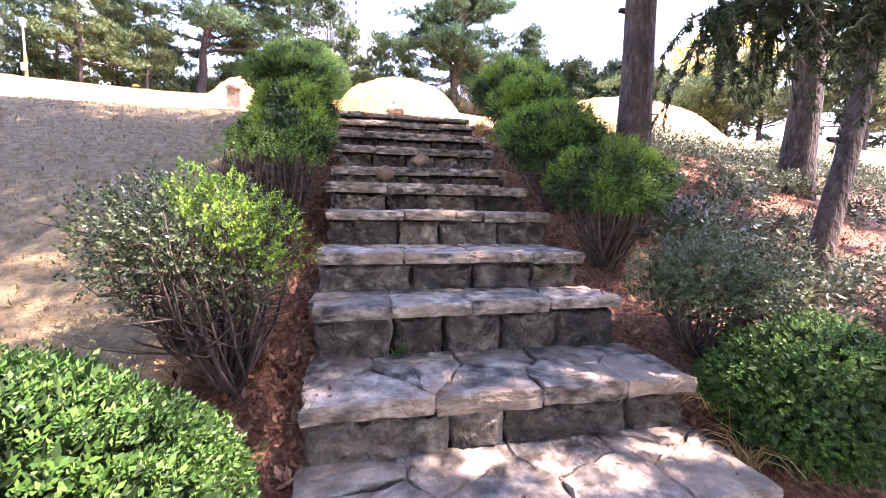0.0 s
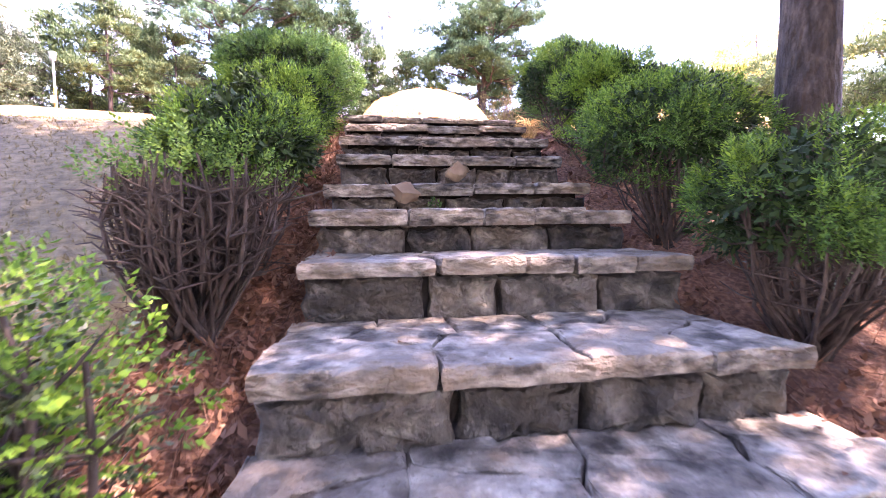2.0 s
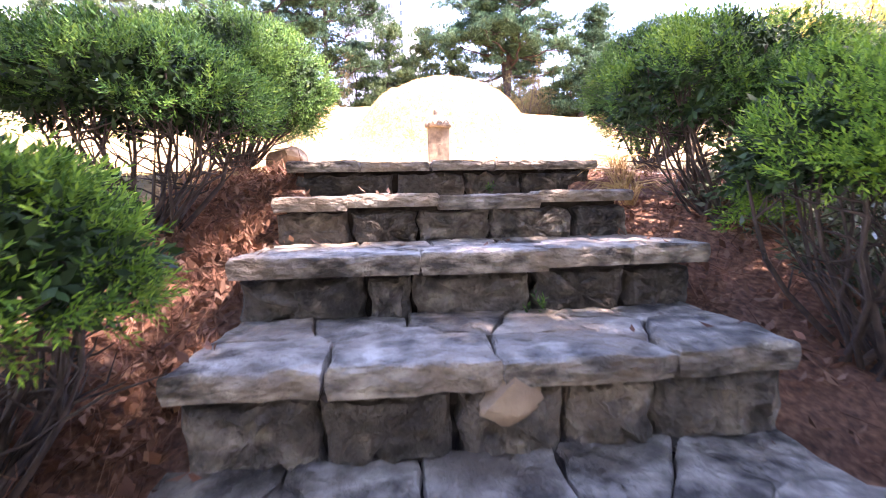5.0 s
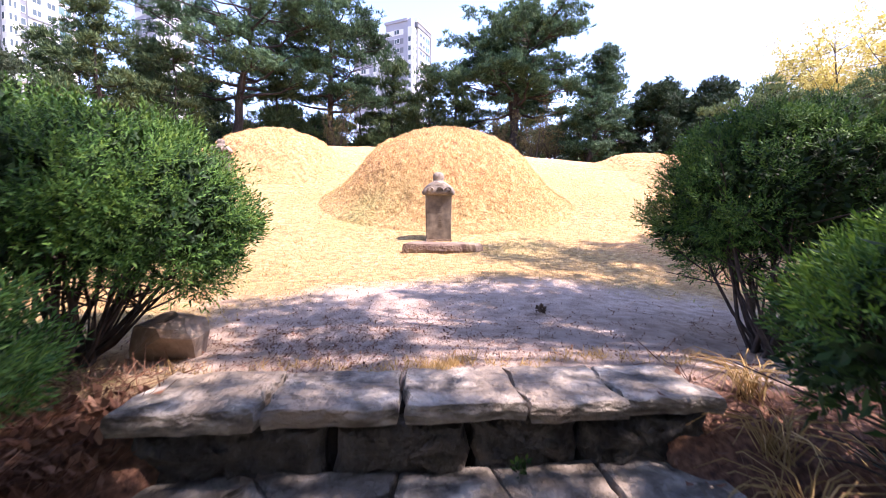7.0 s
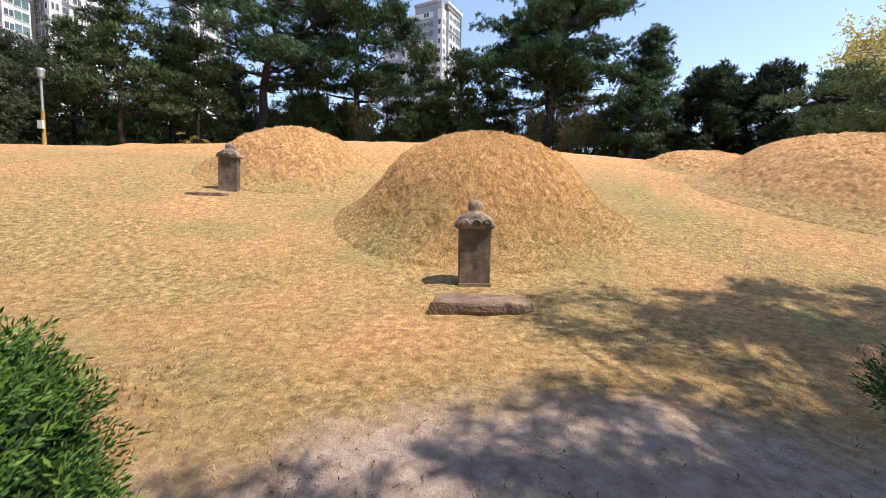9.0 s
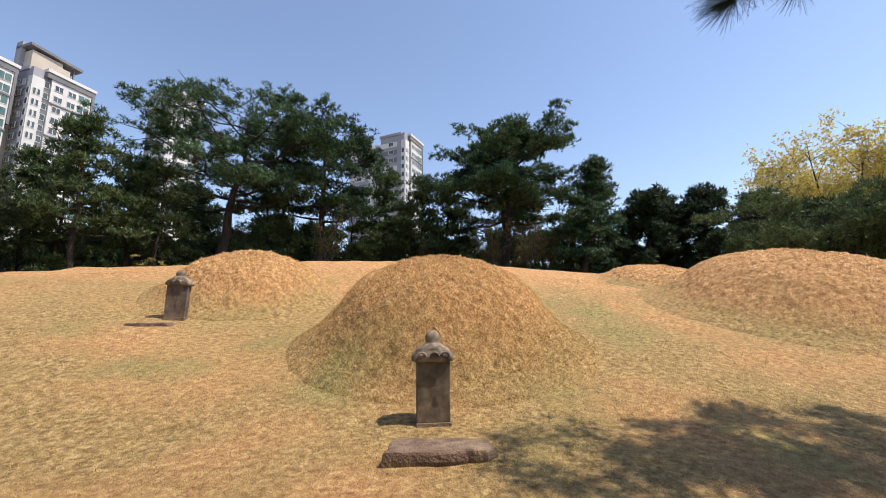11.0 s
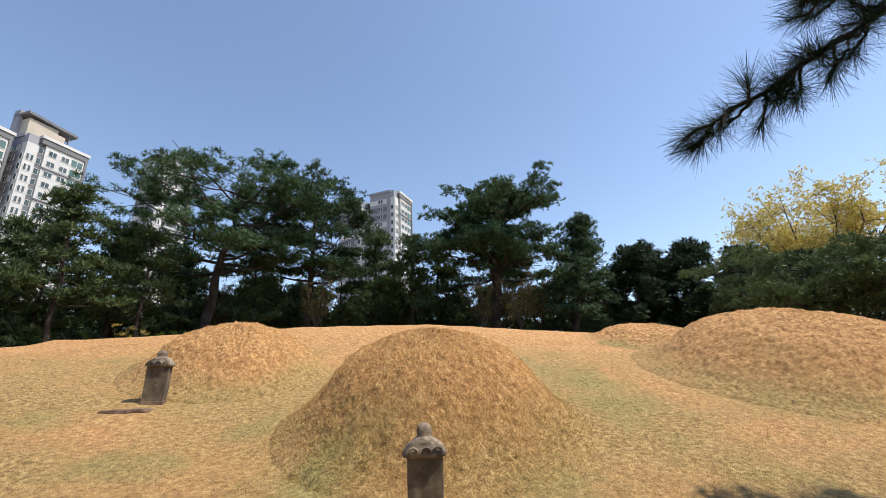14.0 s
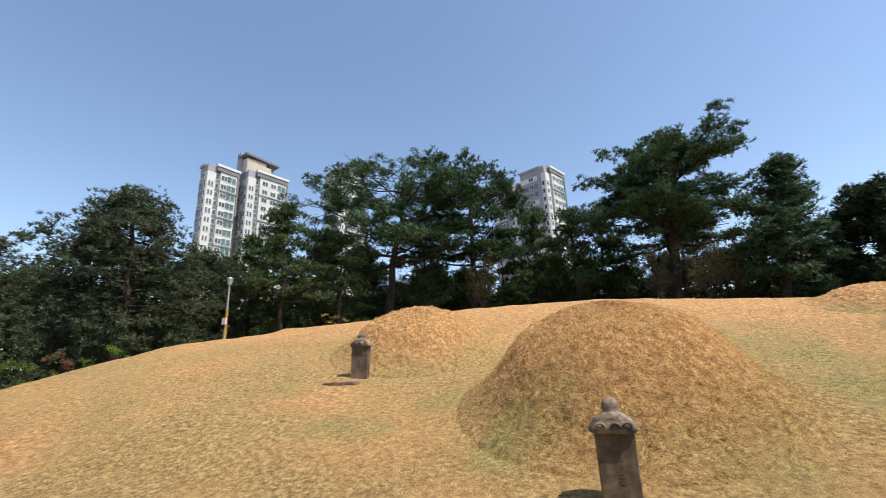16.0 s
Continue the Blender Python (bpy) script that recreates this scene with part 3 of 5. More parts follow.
def rock(name, label, at, size, seed, mat=None):
    rng = np.random.RandomState(seed)
    bm = bmesh.new()
    for k in range(26):
        d = Vector(rng.normal(size=3)).normalized() * rng.uniform(0.42, 0.54)
        bm.verts.new([max(-0.5, min(0.5, c)) for c in d])
    hull = bmesh.ops.convex_hull(bm, input=bm.verts)
    bmesh.ops.delete(bm, geom=[g for g in hull["geom_interior"] if g.is_valid], context="VERTS")
    bmesh.ops.subdivide_edges(bm, edges=bm.edges, cuts=3, use_grid_fill=True)
    off = Vector(rng.uniform(0, 10, 3))
    for v in bm.verts:
        v.co = v.co * (1 + 0.10 * noise.noise(v.co * 3 + off) + 0.06 * noise.noise(v.co * 9 + off))
    bmesh.ops.scale(bm, vec=size, verts=bm.verts)
    return thing(name, label, "rock", at=at, data=bm_mesh(name, bm, mat or BOULDER, False))


rock("boulder", "brown boulder at the head of the stairs", pose(-1.22, 7.86, 2.99, 0, 8, 25), (0.42, 0.34, 0.34), 4)
rock("loose_stone", "loose light brown stone wedged on a step", pose(-0.47, 4.64, 1.80, 10, 0, 15), (0.28, 0.13, 0.16), 5)
rock("loose_stone", "pale broken stone set in a riser", pose(0.04, 5.29, 2.03, 5, 10, 20), (0.27, 0.12, 0.20), 9)


# ---- stele, offering stone ----
def bevel_box(w, d, h, bevel, taper=1.0, wobble=0.0, seed=0, cuts=3):
    rng = random.Random(seed)
    bm = bmesh.new()
    bmesh.ops.create_cube(bm, size=1)
    for v in bm.verts:
        k = 1.0 if v.co.z < 0 else taper
        v.co = Vector((v.co.x * w * k, v.co.y * d * k, (v.co.z + 0.5) * h))
    bmesh.ops.bevel(bm, geom=list(bm.edges), offset=bevel, segments=2, profile=0.6, affect="EDGES")
    if wobble:
        bmesh.ops.subdivide_edges(bm, edges=[e for e in bm.edges if e.calc_length() > 0.12], cuts=cuts, use_grid_fill=True)
        for v in bm.verts:
            v.co += Vector((rng.uniform(-1, 1), rng.uniform(-1, 1), rng.uniform(-1, 1))) * wobble
    return bm


def lotus_cap(w, d, h):
    """A carved cap: flared lip, curling leaf lobes and a bud on top."""
    bm = bmesh.new()
    layers = [(0.86, 0.0), (1.0, 0.03), (1.04, 0.10), (1.02, 0.18), (0.93, 0.28), (0.78, 0.40), (0.60, 0.50), (0.42, 0.57), (0.33, 0.62), (0.36, 0.70), (0.37, 0.80), (0.32, 0.91), (0.18, 0.985), (0.0, 1.0)]
    n = 64
    rings = []
    for s, t in layers:
        ring = []
        for k in range(n):
            a = 2 * math.pi * k / n
            c, si = math.cos(a), math.sin(a)
            e = 0.55 if t < 0.5 else 0.9
            px, py = math.copysign(abs(c) ** e, c), math.copysign(abs(si) ** e, si)
            lobe = 1 + (0.085 * (abs(math.cos(4 * a)) - 0.6) if 0.02 < t < 0.6 else 0)
            kk = s * lobe
            dd = d if t < 0.5 else w * 0.8
            ring.append(bm.verts.new((px * w / 2 * kk, py * dd / 2 * kk, h * t)))
        rings.append(ring)
    for r0, r1 in zip(rings[:-1], rings[1:]):
        for k in range(n):
            bm.faces.new((r0[k], r0[(k + 1) % n], r1[(k + 1) % n], r1[k]))
    bm.faces.new(list(reversed(rings[0])))
    bmesh.ops.remove_doubles(bm, verts=bm.verts, dist=0.0005)
    return bm


def curl(w, h, turn):
    """A raised scroll on the cap's face."""
    pts = [(turn * w * (0.5 - 0.035 * k) * math.cos(k * 0.42), -0.012 * math.sin(k * 0.3), h * (0.5 - 0.035 * k) * math.sin(k * 0.42)) for k in range(13)]
    v, q = tube(pts, [0.016 - 0.0006 * k for k in range(13)], 6)
    return v, q


def stele(label, at, body_w, body_d, body_h, cap_w, cap_h):
    st = thing("stele", label, "stele", at=at, group="grave steles")
    part("plinth", bm_mesh("plinth", bevel_box(body_w * 1.08, body_d * 1.3, 0.09, 0.012, 0.96, 0.003, 2), OFFER), st, "low pale plinth sunk in the turf", pose(0, 0, -0.055))
    body = part("tablet", bm_mesh("tablet", bevel_box(body_w, body_d, body_h, 0.014, 1.04, 0.0015, 4, 5), STELE), st, "brown weathered stone tablet", pose(0, 0, 0.03))
    rng = random.Random(17)
    for k in range(6):
        # what the weather has left of a column of carved characters
        bm = slab_bm([(rng.uniform(-0.045, -0.02), rng.uniform(0.02, 0.045), 0, 0.004, 0.030 * j, 0.030 * j + rng.uniform(0.006, 0.013)) for j in range(2)])
        part("worn_character", bm_mesh("worn_character", bm, INK), body, "worn dark carved mark", pose(body_w * 0.03, -body_d * 0.5 - 0.004, body_h * (0.80 - 0.105 * k) + rng.uniform(-0.01, 0.01)))
    cap = part("cap", bm_mesh("cap", lotus_cap(cap_w, body_d * 1.55, cap_h), CAP, True), st, "carved lotus-leaf cap with a bud", pose(0, 0, body_h + 0.025))
    for sgn, off in ((1, -0.31), (-1, 0.31), (1, 0.0)):
        v, q = curl(cap_w * 0.26, cap_h * 0.30, sgn)
        part("scroll", quick_mesh("scroll", v, q, CAP, True), cap, at=pose(off * cap_w, -body_d * (0.79 - 0.05 * abs(off)), cap_h * 0.19))
    return st


stele("weathered brown stone stele with a carved lotus-leaf cap", pose(0.53, 12.98, 3.37, 0, 0, 0), 0.43, 0.19, 0.76, 0.53, 0.40)
stele("grey weathered stone stele leaning before a small mound", pose(-5.05, 17.75, float(height(-5.05, 17.75)), 0, 2.0, 4), 0.44, 0.19, 0.74, 0.56, 0.36)


def offering(label, at, w, d, h, seed):
    rng = np.random.RandomState(seed)
    poly = [(-w / 2, -d * 0.45), (-w * 0.1, -d * 0.5), (w * 0.38, -d * 0.46), (w / 2, -d * 0.2), (w * 0.44, d * 0.3), (w * 0.2, d * 0.5), (-w * 0.42, d * 0.5)]
    return thing("offering_stone", label, "stone slab", at=at, group="offering stones", data=stone_mesh("offering_stone", poly, h, OFFER, rng, 0.03, 0.09, 0.014, 0.012))


offering("flat reddish-brown offering slab before the stele", pose(0.53, 12.05, 3.365, 2, 0.6, -1), 1.20, 0.50, 0.20, 11)
offering("thin flat offering slab sunk before the small stele", pose(-5.25, 17.25, float(height(-5.25, 17.25)) + 0.03, 2, 0, 3), 0.95, 0.45, 0.14, 12)


# ---- shrubs along the stairs ----
def lumpy(d, seed):
    return 0.97 + 0.06 * np.sin(d[:, 0] * 5 + seed) * np.sin(d[:, 1] * 4.4 + 2 * seed) + 0.04 * np.sin(d[:, 2] * 7 + d[:, 0] * 6 + seed)


def shrub(name, label, centre, radii, mat, kind, count, seed, foot=None, stems=16, low=-0.25, young=None, sunward=0.0, group="shrubs beside the stairs"):
    """A clipped shrub: bare stems that fan out from the foot, and a shell of leafy sprigs. young is a paler colour
    painted where sun would fall.
    """
    rng = np.random.RandomState(seed)
    count = int(count * 1.15)
    cx, cy, cz = centre
    fx, fy = foot or (cx, cy)
    base = Vector((fx, fy, float(rough_height(fx, fy)[0]) - 0.03))
    ob = thing(name, label, "shrub", at=Matrix.Translation(base), group=group)
    c = np.array([cx, cy, cz]) - np.array(base)
    rad = np.array(radii)
    rods = []
    tips = []
    for k in range(stems):
        a = rng.uniform(0, 2 * np.pi)
        d = np.array([math.cos(a) * rng.uniform(0.2, 0.85), math.sin(a) * rng.uniform(0.2, 0.85), rng.uniform(-0.25, 0.55)])
        tip = c + d * rad * 0.95
        start = np.array([rng.uniform(-0.07, 0.07), rng.uniform(-0.07, 0.07), 0])
        t = np.linspace(0, 1, 6)[:, None]
        bow = np.array([math.cos(a), math.sin(a), 0]) * 0.10
        p = start + (tip - start) * t + bow * np.sin(np.pi * t) + rng.normal(0, 0.012, (6, 3))
        r0 = rng.uniform(0.008, 0.017)
        rods.append(tube(p, np.linspace(r0, r0 * 0.35, 6), 5))
        for m in range(9 if kind == "open" else 5):
            i0 = rng.randint(2, 5)
            q0 = p[i0]
            q1 = q0 + np.append(rng.normal(0, 0.22, 2), rng.uniform(0.05, 0.3)) * rad.mean()
            rods.append(tube([q0, (q0 + q1) / 2 + rng.normal(0, 0.015, 3), q1], [0.005, 0.004, 0.002], 4))
    v, q = joined(rods)
    part("branchwork", quick_mesh("branchwork", v, q, TWIG, True), ob, "bare brown branching stems")
    d = rng.normal(size=(count * 2, 3))
    d /= np.linalg.norm(d, axis=1)[:, None]
    keep = d[:, 2] > low + rng.uniform(-0.3, 0.12, len(d))
    d = d[keep][:count]
    n = len(d)
    rho = 1 - 0.32 * rng.uniform(0, 1, n) ** 2.2
    stray = rng.uniform(0, 1, n) < 0.05
    rho[stray] += rng.uniform(0.02, 0.10, stray.sum())
    spray = np.zeros((n, 3))
    if kind == "yew":
        # sprays: each a small rounded bulge of shoots
        lead = (np.arange(n) // 15) * 15
        tier = (np.arange(n) // 75) * 75
        spray = rng.normal(0, 0.06, (n, 3))
        wide = rng.normal(0, 0.15, (n, 3))[lead]
        d = d[tier] + wide + spray
        d /= np.linalg.norm(d, axis=1)[:, None]
        rho = 0.87 + 0.05 * rng.uniform(-1, 1, n)[tier] + 0.085 * np.clip(1 - (np.linalg.norm(wide, axis=1) / 0.27) ** 2, -1.3, 1) + 0.055 * np.clip(1 - (np.linalg.norm(spray, axis=1) / 0.11) ** 2, -1.4, 1) + rng.normal(0, 0.016, n)
    if kind == "open":
        rho = rng.uniform(0.35, 1.02, n)
    pos = c + d * rad * (lumpy(d, seed) * rho)[:, None]
    aim = d * 0.9 + spray * 5.0 + np.array([0, 0, 0.45]) + rng.normal(0, 0.30, (n, 3))
    if kind == "yew":
        template = leafy(11, 0.026, 0.0068, 0.078, 1.0, rng)
    elif kind == "box":
        template = leafy(8, 0.026, 0.014, 0.045, 1.05, rng)
    else:
        template = leafy(7, 0.024, 0.013, 0.045, 1.05, rng)
    size = rng.uniform(0.75, 1.35, n)
    # leaves facing up, and toward the sun at +x, are coloured as if sunlit
    top = (d[:, 2] + sunward * d[:, 0] > 0.25 + 0.25 * sunward) & (rng.uniform(0, 1, n) < 0.75) if young else np.zeros(n, bool)
    if kind == "yew" and mat is YEW:
        # paler shoots at the tips of the sprays
        young = young or YEWTIP
        top = top | ((np.linalg.norm(spray, axis=1) < 0.085) & (d[:, 2] > -0.2) & (rng.uniform(0, 1, n) < 0.5))
    if kind == "box":
        # brighter outermost leaves over darker ones
        young, top = BOXTIP, (rho > 0.93) & (rng.uniform(0, 1, n) < 0.6)
        size = size * 0.72
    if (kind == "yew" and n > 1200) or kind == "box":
        # inner leaves that fill the crown, coloured dark for the shade in there
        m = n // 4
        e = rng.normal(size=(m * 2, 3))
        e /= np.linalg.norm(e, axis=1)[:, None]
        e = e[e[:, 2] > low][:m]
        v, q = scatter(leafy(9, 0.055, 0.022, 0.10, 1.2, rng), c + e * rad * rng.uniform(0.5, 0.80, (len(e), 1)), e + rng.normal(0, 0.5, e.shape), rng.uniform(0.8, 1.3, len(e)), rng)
        tagged(part("inner_foliage", quick_mesh("inner_foliage", v, q, INNERSHADE), ob, "dense inner leaves, coloured dark for shade"), kind="stuff")
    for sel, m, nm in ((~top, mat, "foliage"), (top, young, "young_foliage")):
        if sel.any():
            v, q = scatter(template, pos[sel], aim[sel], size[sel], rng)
            tagged(part(nm, quick_mesh(nm, v, q, m), ob, "paler outer leaves, coloured as if sunlit" if nm == "young_foliage" else ""), kind="stuff")
    return ob


shrub("boxwood_shrub", "low bright green boxwood shrub at the foot of the stairs", (-1.78, 1.05, 0.66), (0.72, 0.62, 0.42), BOX, "box", 7600, 21, stems=14, low=-0.6)
shrub("boxwood_shrub", "open boxwood shrub, sun side painted yellow-green, with bare stems", (-1.62, 2.5, 1.24), (0.57, 0.48, 0.42), DULL, "open", 2200, 22, foot=(-1.45, 2.45), stems=60, young=YEWLIGHT, sunward=1.4, low=-0.85)
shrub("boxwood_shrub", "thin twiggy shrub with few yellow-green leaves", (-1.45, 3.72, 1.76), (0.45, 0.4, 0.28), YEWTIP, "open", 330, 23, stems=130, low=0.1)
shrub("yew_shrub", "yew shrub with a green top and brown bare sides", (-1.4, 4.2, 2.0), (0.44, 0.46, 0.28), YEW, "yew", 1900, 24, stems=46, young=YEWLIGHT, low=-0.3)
shrub("yew_shrub", "light green yew shrub over brown twigs", (-1.42, 5.25, 2.46), (0.47, 0.48, 0.34), YEWLIGHT, "yew", 2100, 25, stems=30)
shrub("yew_shrub", "rounded dark green clipped yew shrub on bare stems", (-1.62, 6.5, 3.13), (0.68, 0.66, 0.38), YEW, "yew", 3000, 26, stems=30, low=-0.1)
shrub("yew_shrub", "large domed dark green yew at the stair head", (-1.62, 7.85, 3.6), (0.8, 0.82, 0.54), YEW, "yew", 6400, 27, foot=(-1.6, 7.75), stems=36, low=-0.45)
shrub("boxwood_shrub", "dense bright green boxwood shrub at the foot of the stairs", (1.66, 1.78, 0.46), (0.52, 0.48, 0.42), BOX, "box", 4400, 31, stems=14, low=-0.75)
shrub("boxwood_shrub", "thin open shrub with dull green leaves and bare stems", (1.52, 2.4, 1.0), (0.5, 0.46, 0.32), DULL, "open", 1900, 32, stems=32, low=-0.7)
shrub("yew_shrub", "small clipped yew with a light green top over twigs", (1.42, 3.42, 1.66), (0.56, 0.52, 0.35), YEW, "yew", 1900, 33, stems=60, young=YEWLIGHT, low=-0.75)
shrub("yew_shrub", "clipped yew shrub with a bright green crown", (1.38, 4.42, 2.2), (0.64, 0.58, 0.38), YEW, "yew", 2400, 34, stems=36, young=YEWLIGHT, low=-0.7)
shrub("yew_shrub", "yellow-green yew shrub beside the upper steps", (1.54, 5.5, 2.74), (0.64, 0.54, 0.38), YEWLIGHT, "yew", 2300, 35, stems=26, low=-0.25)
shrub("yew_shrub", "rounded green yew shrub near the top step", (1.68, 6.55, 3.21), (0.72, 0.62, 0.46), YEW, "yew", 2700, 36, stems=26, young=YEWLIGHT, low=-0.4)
shrub("yew_shrub", "large dense dark yew at the stair head", (2.52, 8.25, 3.7), (0.95, 0.7, 0.66), YEW, "yew", 6800, 37, foot=(1.95, 7.8), stems=30, low=-0.55)


# ---- trees ----
def bent(p0, p1, n, sag, rng, wob):
    t = np.linspace(0, 1, n)[:, None]
    p = np.asarray(p0) + (np.asarray(p1) - np.asarray(p0)) * t
    p[:, 2] += sag * np.sin(np.pi * t[:, 0])
    p[1:-1] += rng.normal(0, wob, (n - 2, 3))
    return p


def pine(name, label, at, tall, girth, crown_low, spread, mat, seed, limbs=16, pads=3, tufts=46, lean=(0, 0), needle=(0.25, 0.046), flat=0.42, shape="round", group="pines behind the lawn", bark=None, needles_each=7, fork=False, pad=0.20):
    """A pine: a tapered, slightly bent trunk, limbs that rise and branch, and pads of needle tufts at their ends."""
    rng = np.random.RandomState(seed)
    ob = thing(name, label, "tree", at=at, group=group)
    top = np.array([lean[0], lean[1], tall * 0.95])
    stem = bent((0, 0, -0.3), top, 10, 0, rng, tall * 0.010)
    rr = girth * np.linspace(1.0, 0.16, 10)
    rr[0] *= 1.25
    woods = [tube(stem, rr, 10)]
    if fork:
        f = bent(stem[3], top + np.array([-0.16 * tall, 0.03 * tall, -0.06 * tall]), 7, 0, rng, tall * 0.010)
        woods.append(tube(f, girth * np.linspace(0.62, 0.12, 7), 8))
    centres = []
    for k in range(limbs):
        u = crown_low + (1 - crown_low) * (k + rng.uniform(0, 0.9)) / limbs
        u = min(u, 0.97)
        i0 = u * 9
        b = stem[int(i0)] + (stem[min(9, int(i0) + 1)] - stem[int(i0)]) * (i0 - int(i0))
        a = k * 2.4 + rng.uniform(-0.5, 0.5)
        w = (u - crown_low) / (1 - crown_low)
        if shape == "cone":
            reach = spread * (1.0 - 0.88 * w) * rng.uniform(0.8, 1.1)
            rise = -0.05 * reach
        elif shape == "umbrella":
            reach = spread * (0.55 + 0.45 * math.sin(math.pi * (0.25 + 0.6 * w))) * rng.uniform(0.65, 1.1)
            rise = reach * rng.uniform(0.05, 0.4)
        else:
            reach = spread * math.sqrt(max(0.06, 1 - (1.75 * w - 0.65) ** 2)) * rng.uniform(0.7, 1.12)
            rise = reach * rng.uniform(0.0, 0.35)
        e = b + np.array([math.cos(a) * reach, math.sin(a) * reach, rise])
        p = bent(b, e, 6, -0.05 * reach, rng, 0.03 * reach)
        woods.append(tube(p, girth * np.linspace(0.34, 0.06, 6) * (1 - 0.5 * w), 5))
        for m in range(pads):
            t = rng.uniform(0.45, 1.05)
            q = b + (e - b) * t + np.append(rng.normal(0, 0.22 * reach + 0.15, 2), rng.uniform(0, 0.3))
            centres.append((q, (pad * spread + 0.3) * rng.uniform(0.6, 1.2)))
            woods.append(tube(bent(b + (e - b) * t * 0.8, q, 4, 0, rng, 0.03), [girth * 0.09, girth * 0.07, girth * 0.05, girth * 0.02], 4))
    if fork:
        # the second stem carries its own part of the crown
        for m in range(34):
            q = f[rng.randint(3, 7)] + np.append(rng.normal(0, 0.27 * spread, 2), rng.normal(0, 0.12 * spread))
            centres.append((q, (pad * spread + 0.3) * rng.uniform(0.6, 1.1)))
    centres.append((top + np.array([0, 0, 0.02 * tall]), 0.2 * spread + 0.3))
    v, q = joined(woods)
    part("trunk", quick_mesh("trunk", v, q, bark or BARK, True), ob, "rough brown trunk and limbs")
    pos, aim = [], []
    for cpt, r in centres:
        clumps = max(3, tufts // 10)
        e = rng.normal(size=(clumps, 3))
        e /= np.linalg.norm(e, axis=1)[:, None]
        heart = e * np.array([r, r, r * flat]) * (rng.uniform(0.1, 1, clumps) ** 0.5)[:, None]
        d = rng.normal(size=(tufts, 3))
        d /= np.linalg.norm(d, axis=1)[:, None]
        d[:, 2] = np.where(rng.uniform(0, 1, tufts) < 0.75, np.abs(d[:, 2]), d[:, 2])
        bunch = 0.15 + 0.15 * r * rng.uniform(0.7, 1.3, clumps)
        pick = rng.randint(0, clumps, tufts)
        pos.append(cpt + heart[pick] + d * bunch[pick, None] * np.array([1.15, 1.15, 0.8]) * (rng.uniform(0.3, 1, tufts) ** 0.6)[:, None])
        aim.append(d * 0.8 + np.array([0, 0, 0.6]) + rng.normal(0, 0.3, (tufts, 3)))
    pos, aim = np.concatenate(pos), np.concatenate(aim)
    v, q = scatter(tuft(needles_each, needle[0], needle[1], 1.1, rng), pos, aim, rng.uniform(0.7, 1.3, len(pos)), rng)
    tagged(part("crown", quick_mesh("crown", v, q, mat), ob, "clumps of dark green needles"), kind="stuff")
    return ob


def on_land(x, y, turn=0.0, s=1.0):
    return Matrix.Translation((x, y, float(height(x, y)))) @ Matrix.Rotation(radians(turn), 4, "Z") @ Matrix.Diagonal((s, s, s, 1))


# the pines and other trees that stand behind the lawn
pine("pine_tree", "tall spreading dark green pine behind the lawn", on_land(-12.4, 37.6), 13.2, 0.42, 0.45, 7.3, NEEDLE, 41, limbs=28, pads=5, tufts=110, lean=(1.4, 0.5), shape="umbrella", pad=0.14, flat=0.3)
pine("pine_tree", "tall straight pine with a broad crown", on_land(-6.6, 41.4), 14.6, 0.36, 0.42, 5.0, NEEDLE, 42, limbs=26, pads=5, tufts=90, lean=(1.0, 0), shape="umbrella", pad=0.14, flat=0.34)
pine("pine_tree", "forked leaning pine with a bushy crown", on_land(8.1, 39.0), 13.4, 0.40, 0.42, 5.5, NEEDLE, 43, limbs=30, pads=6, tufts=105, lean=(1.4, -0.4), shape="round", fork=True, pad=0.14, flat=0.36)
pine("conifer_tree", "pointed dark green conifer behind the lawn", on_land(13.6, 37.2), 10.6, 0.26, 0.2, 3.0, NEEDLE, 44, limbs=28, pads=4, tufts=60, lean=(1.6, 0), shape="cone")
slim = pine("pine_tree", "slim young pine with thin light foliage", on_land(-16.2, 30.0), 8.6, 0.15, 0.3, 2.6, NEEDLE2, 45, limbs=18, pads=3, tufts=40, needle=(0.25, 0.056), needles_each=5, shape="cone")
mid_pine = pine("pine_tree", "young pine with open light green foliage", on_land(-14.2, 33.6, 40), 7.2, 0.13, 0.22, 2.2, NEEDLE2, 46, limbs=18, pads=3, tufts=40, needle=(0.25, 0.056), needles_each=5)
spread_pine = pine("pine_tree", "low spreading green pine at the lawn's edge", on_land(22.3, 26.6), 4.1, 0.2, 0.25, 4.4, NEEDLE2, 47, limbs=20, pads=4, tufts=60, needle=(0.25, 0.05), needles_each=5, shape="umbrella", pad=0.15, flat=0.34)
juniper = pine("juniper_tree", "dense dark green juniper clump", on_land(19.4, 37.6), 8.4, 0.2, 0.06, 2.4, DARKNEEDLE, 48, limbs=30, pads=4, tufts=48, flat=0.9, needle=(0.30, 0.07), needles_each=5, group="dark conifers")
for x, y, turn, s in ((23.6, 36.6, 70, 1.0), (21.6, 39.5, 160, 1.08), (27.5, 36, 210, 0.9)):
    copy_thing(juniper, on_land(x, y, turn, s))
cedar = pine("juniper_tree", "large shaggy grey-green juniper beside the lawn", on_land(-20.4, 23.2), 9.6, 0.3, 0.08, 3.4, CEDAR, 49, limbs=36, pads=4, tufts=84, flat=0.95, needle=(0.17, 0.046), needles_each=6, group="dark conifers")
copy_thing(cedar, on_land(-24.5, 25.5, 100, 0.95))
copy_thing(cedar, on_land(-17.6, 15.4, 220, 0.62))
copy_thing(cedar, on_land(-22.0, 30.0, 30, 0.8))
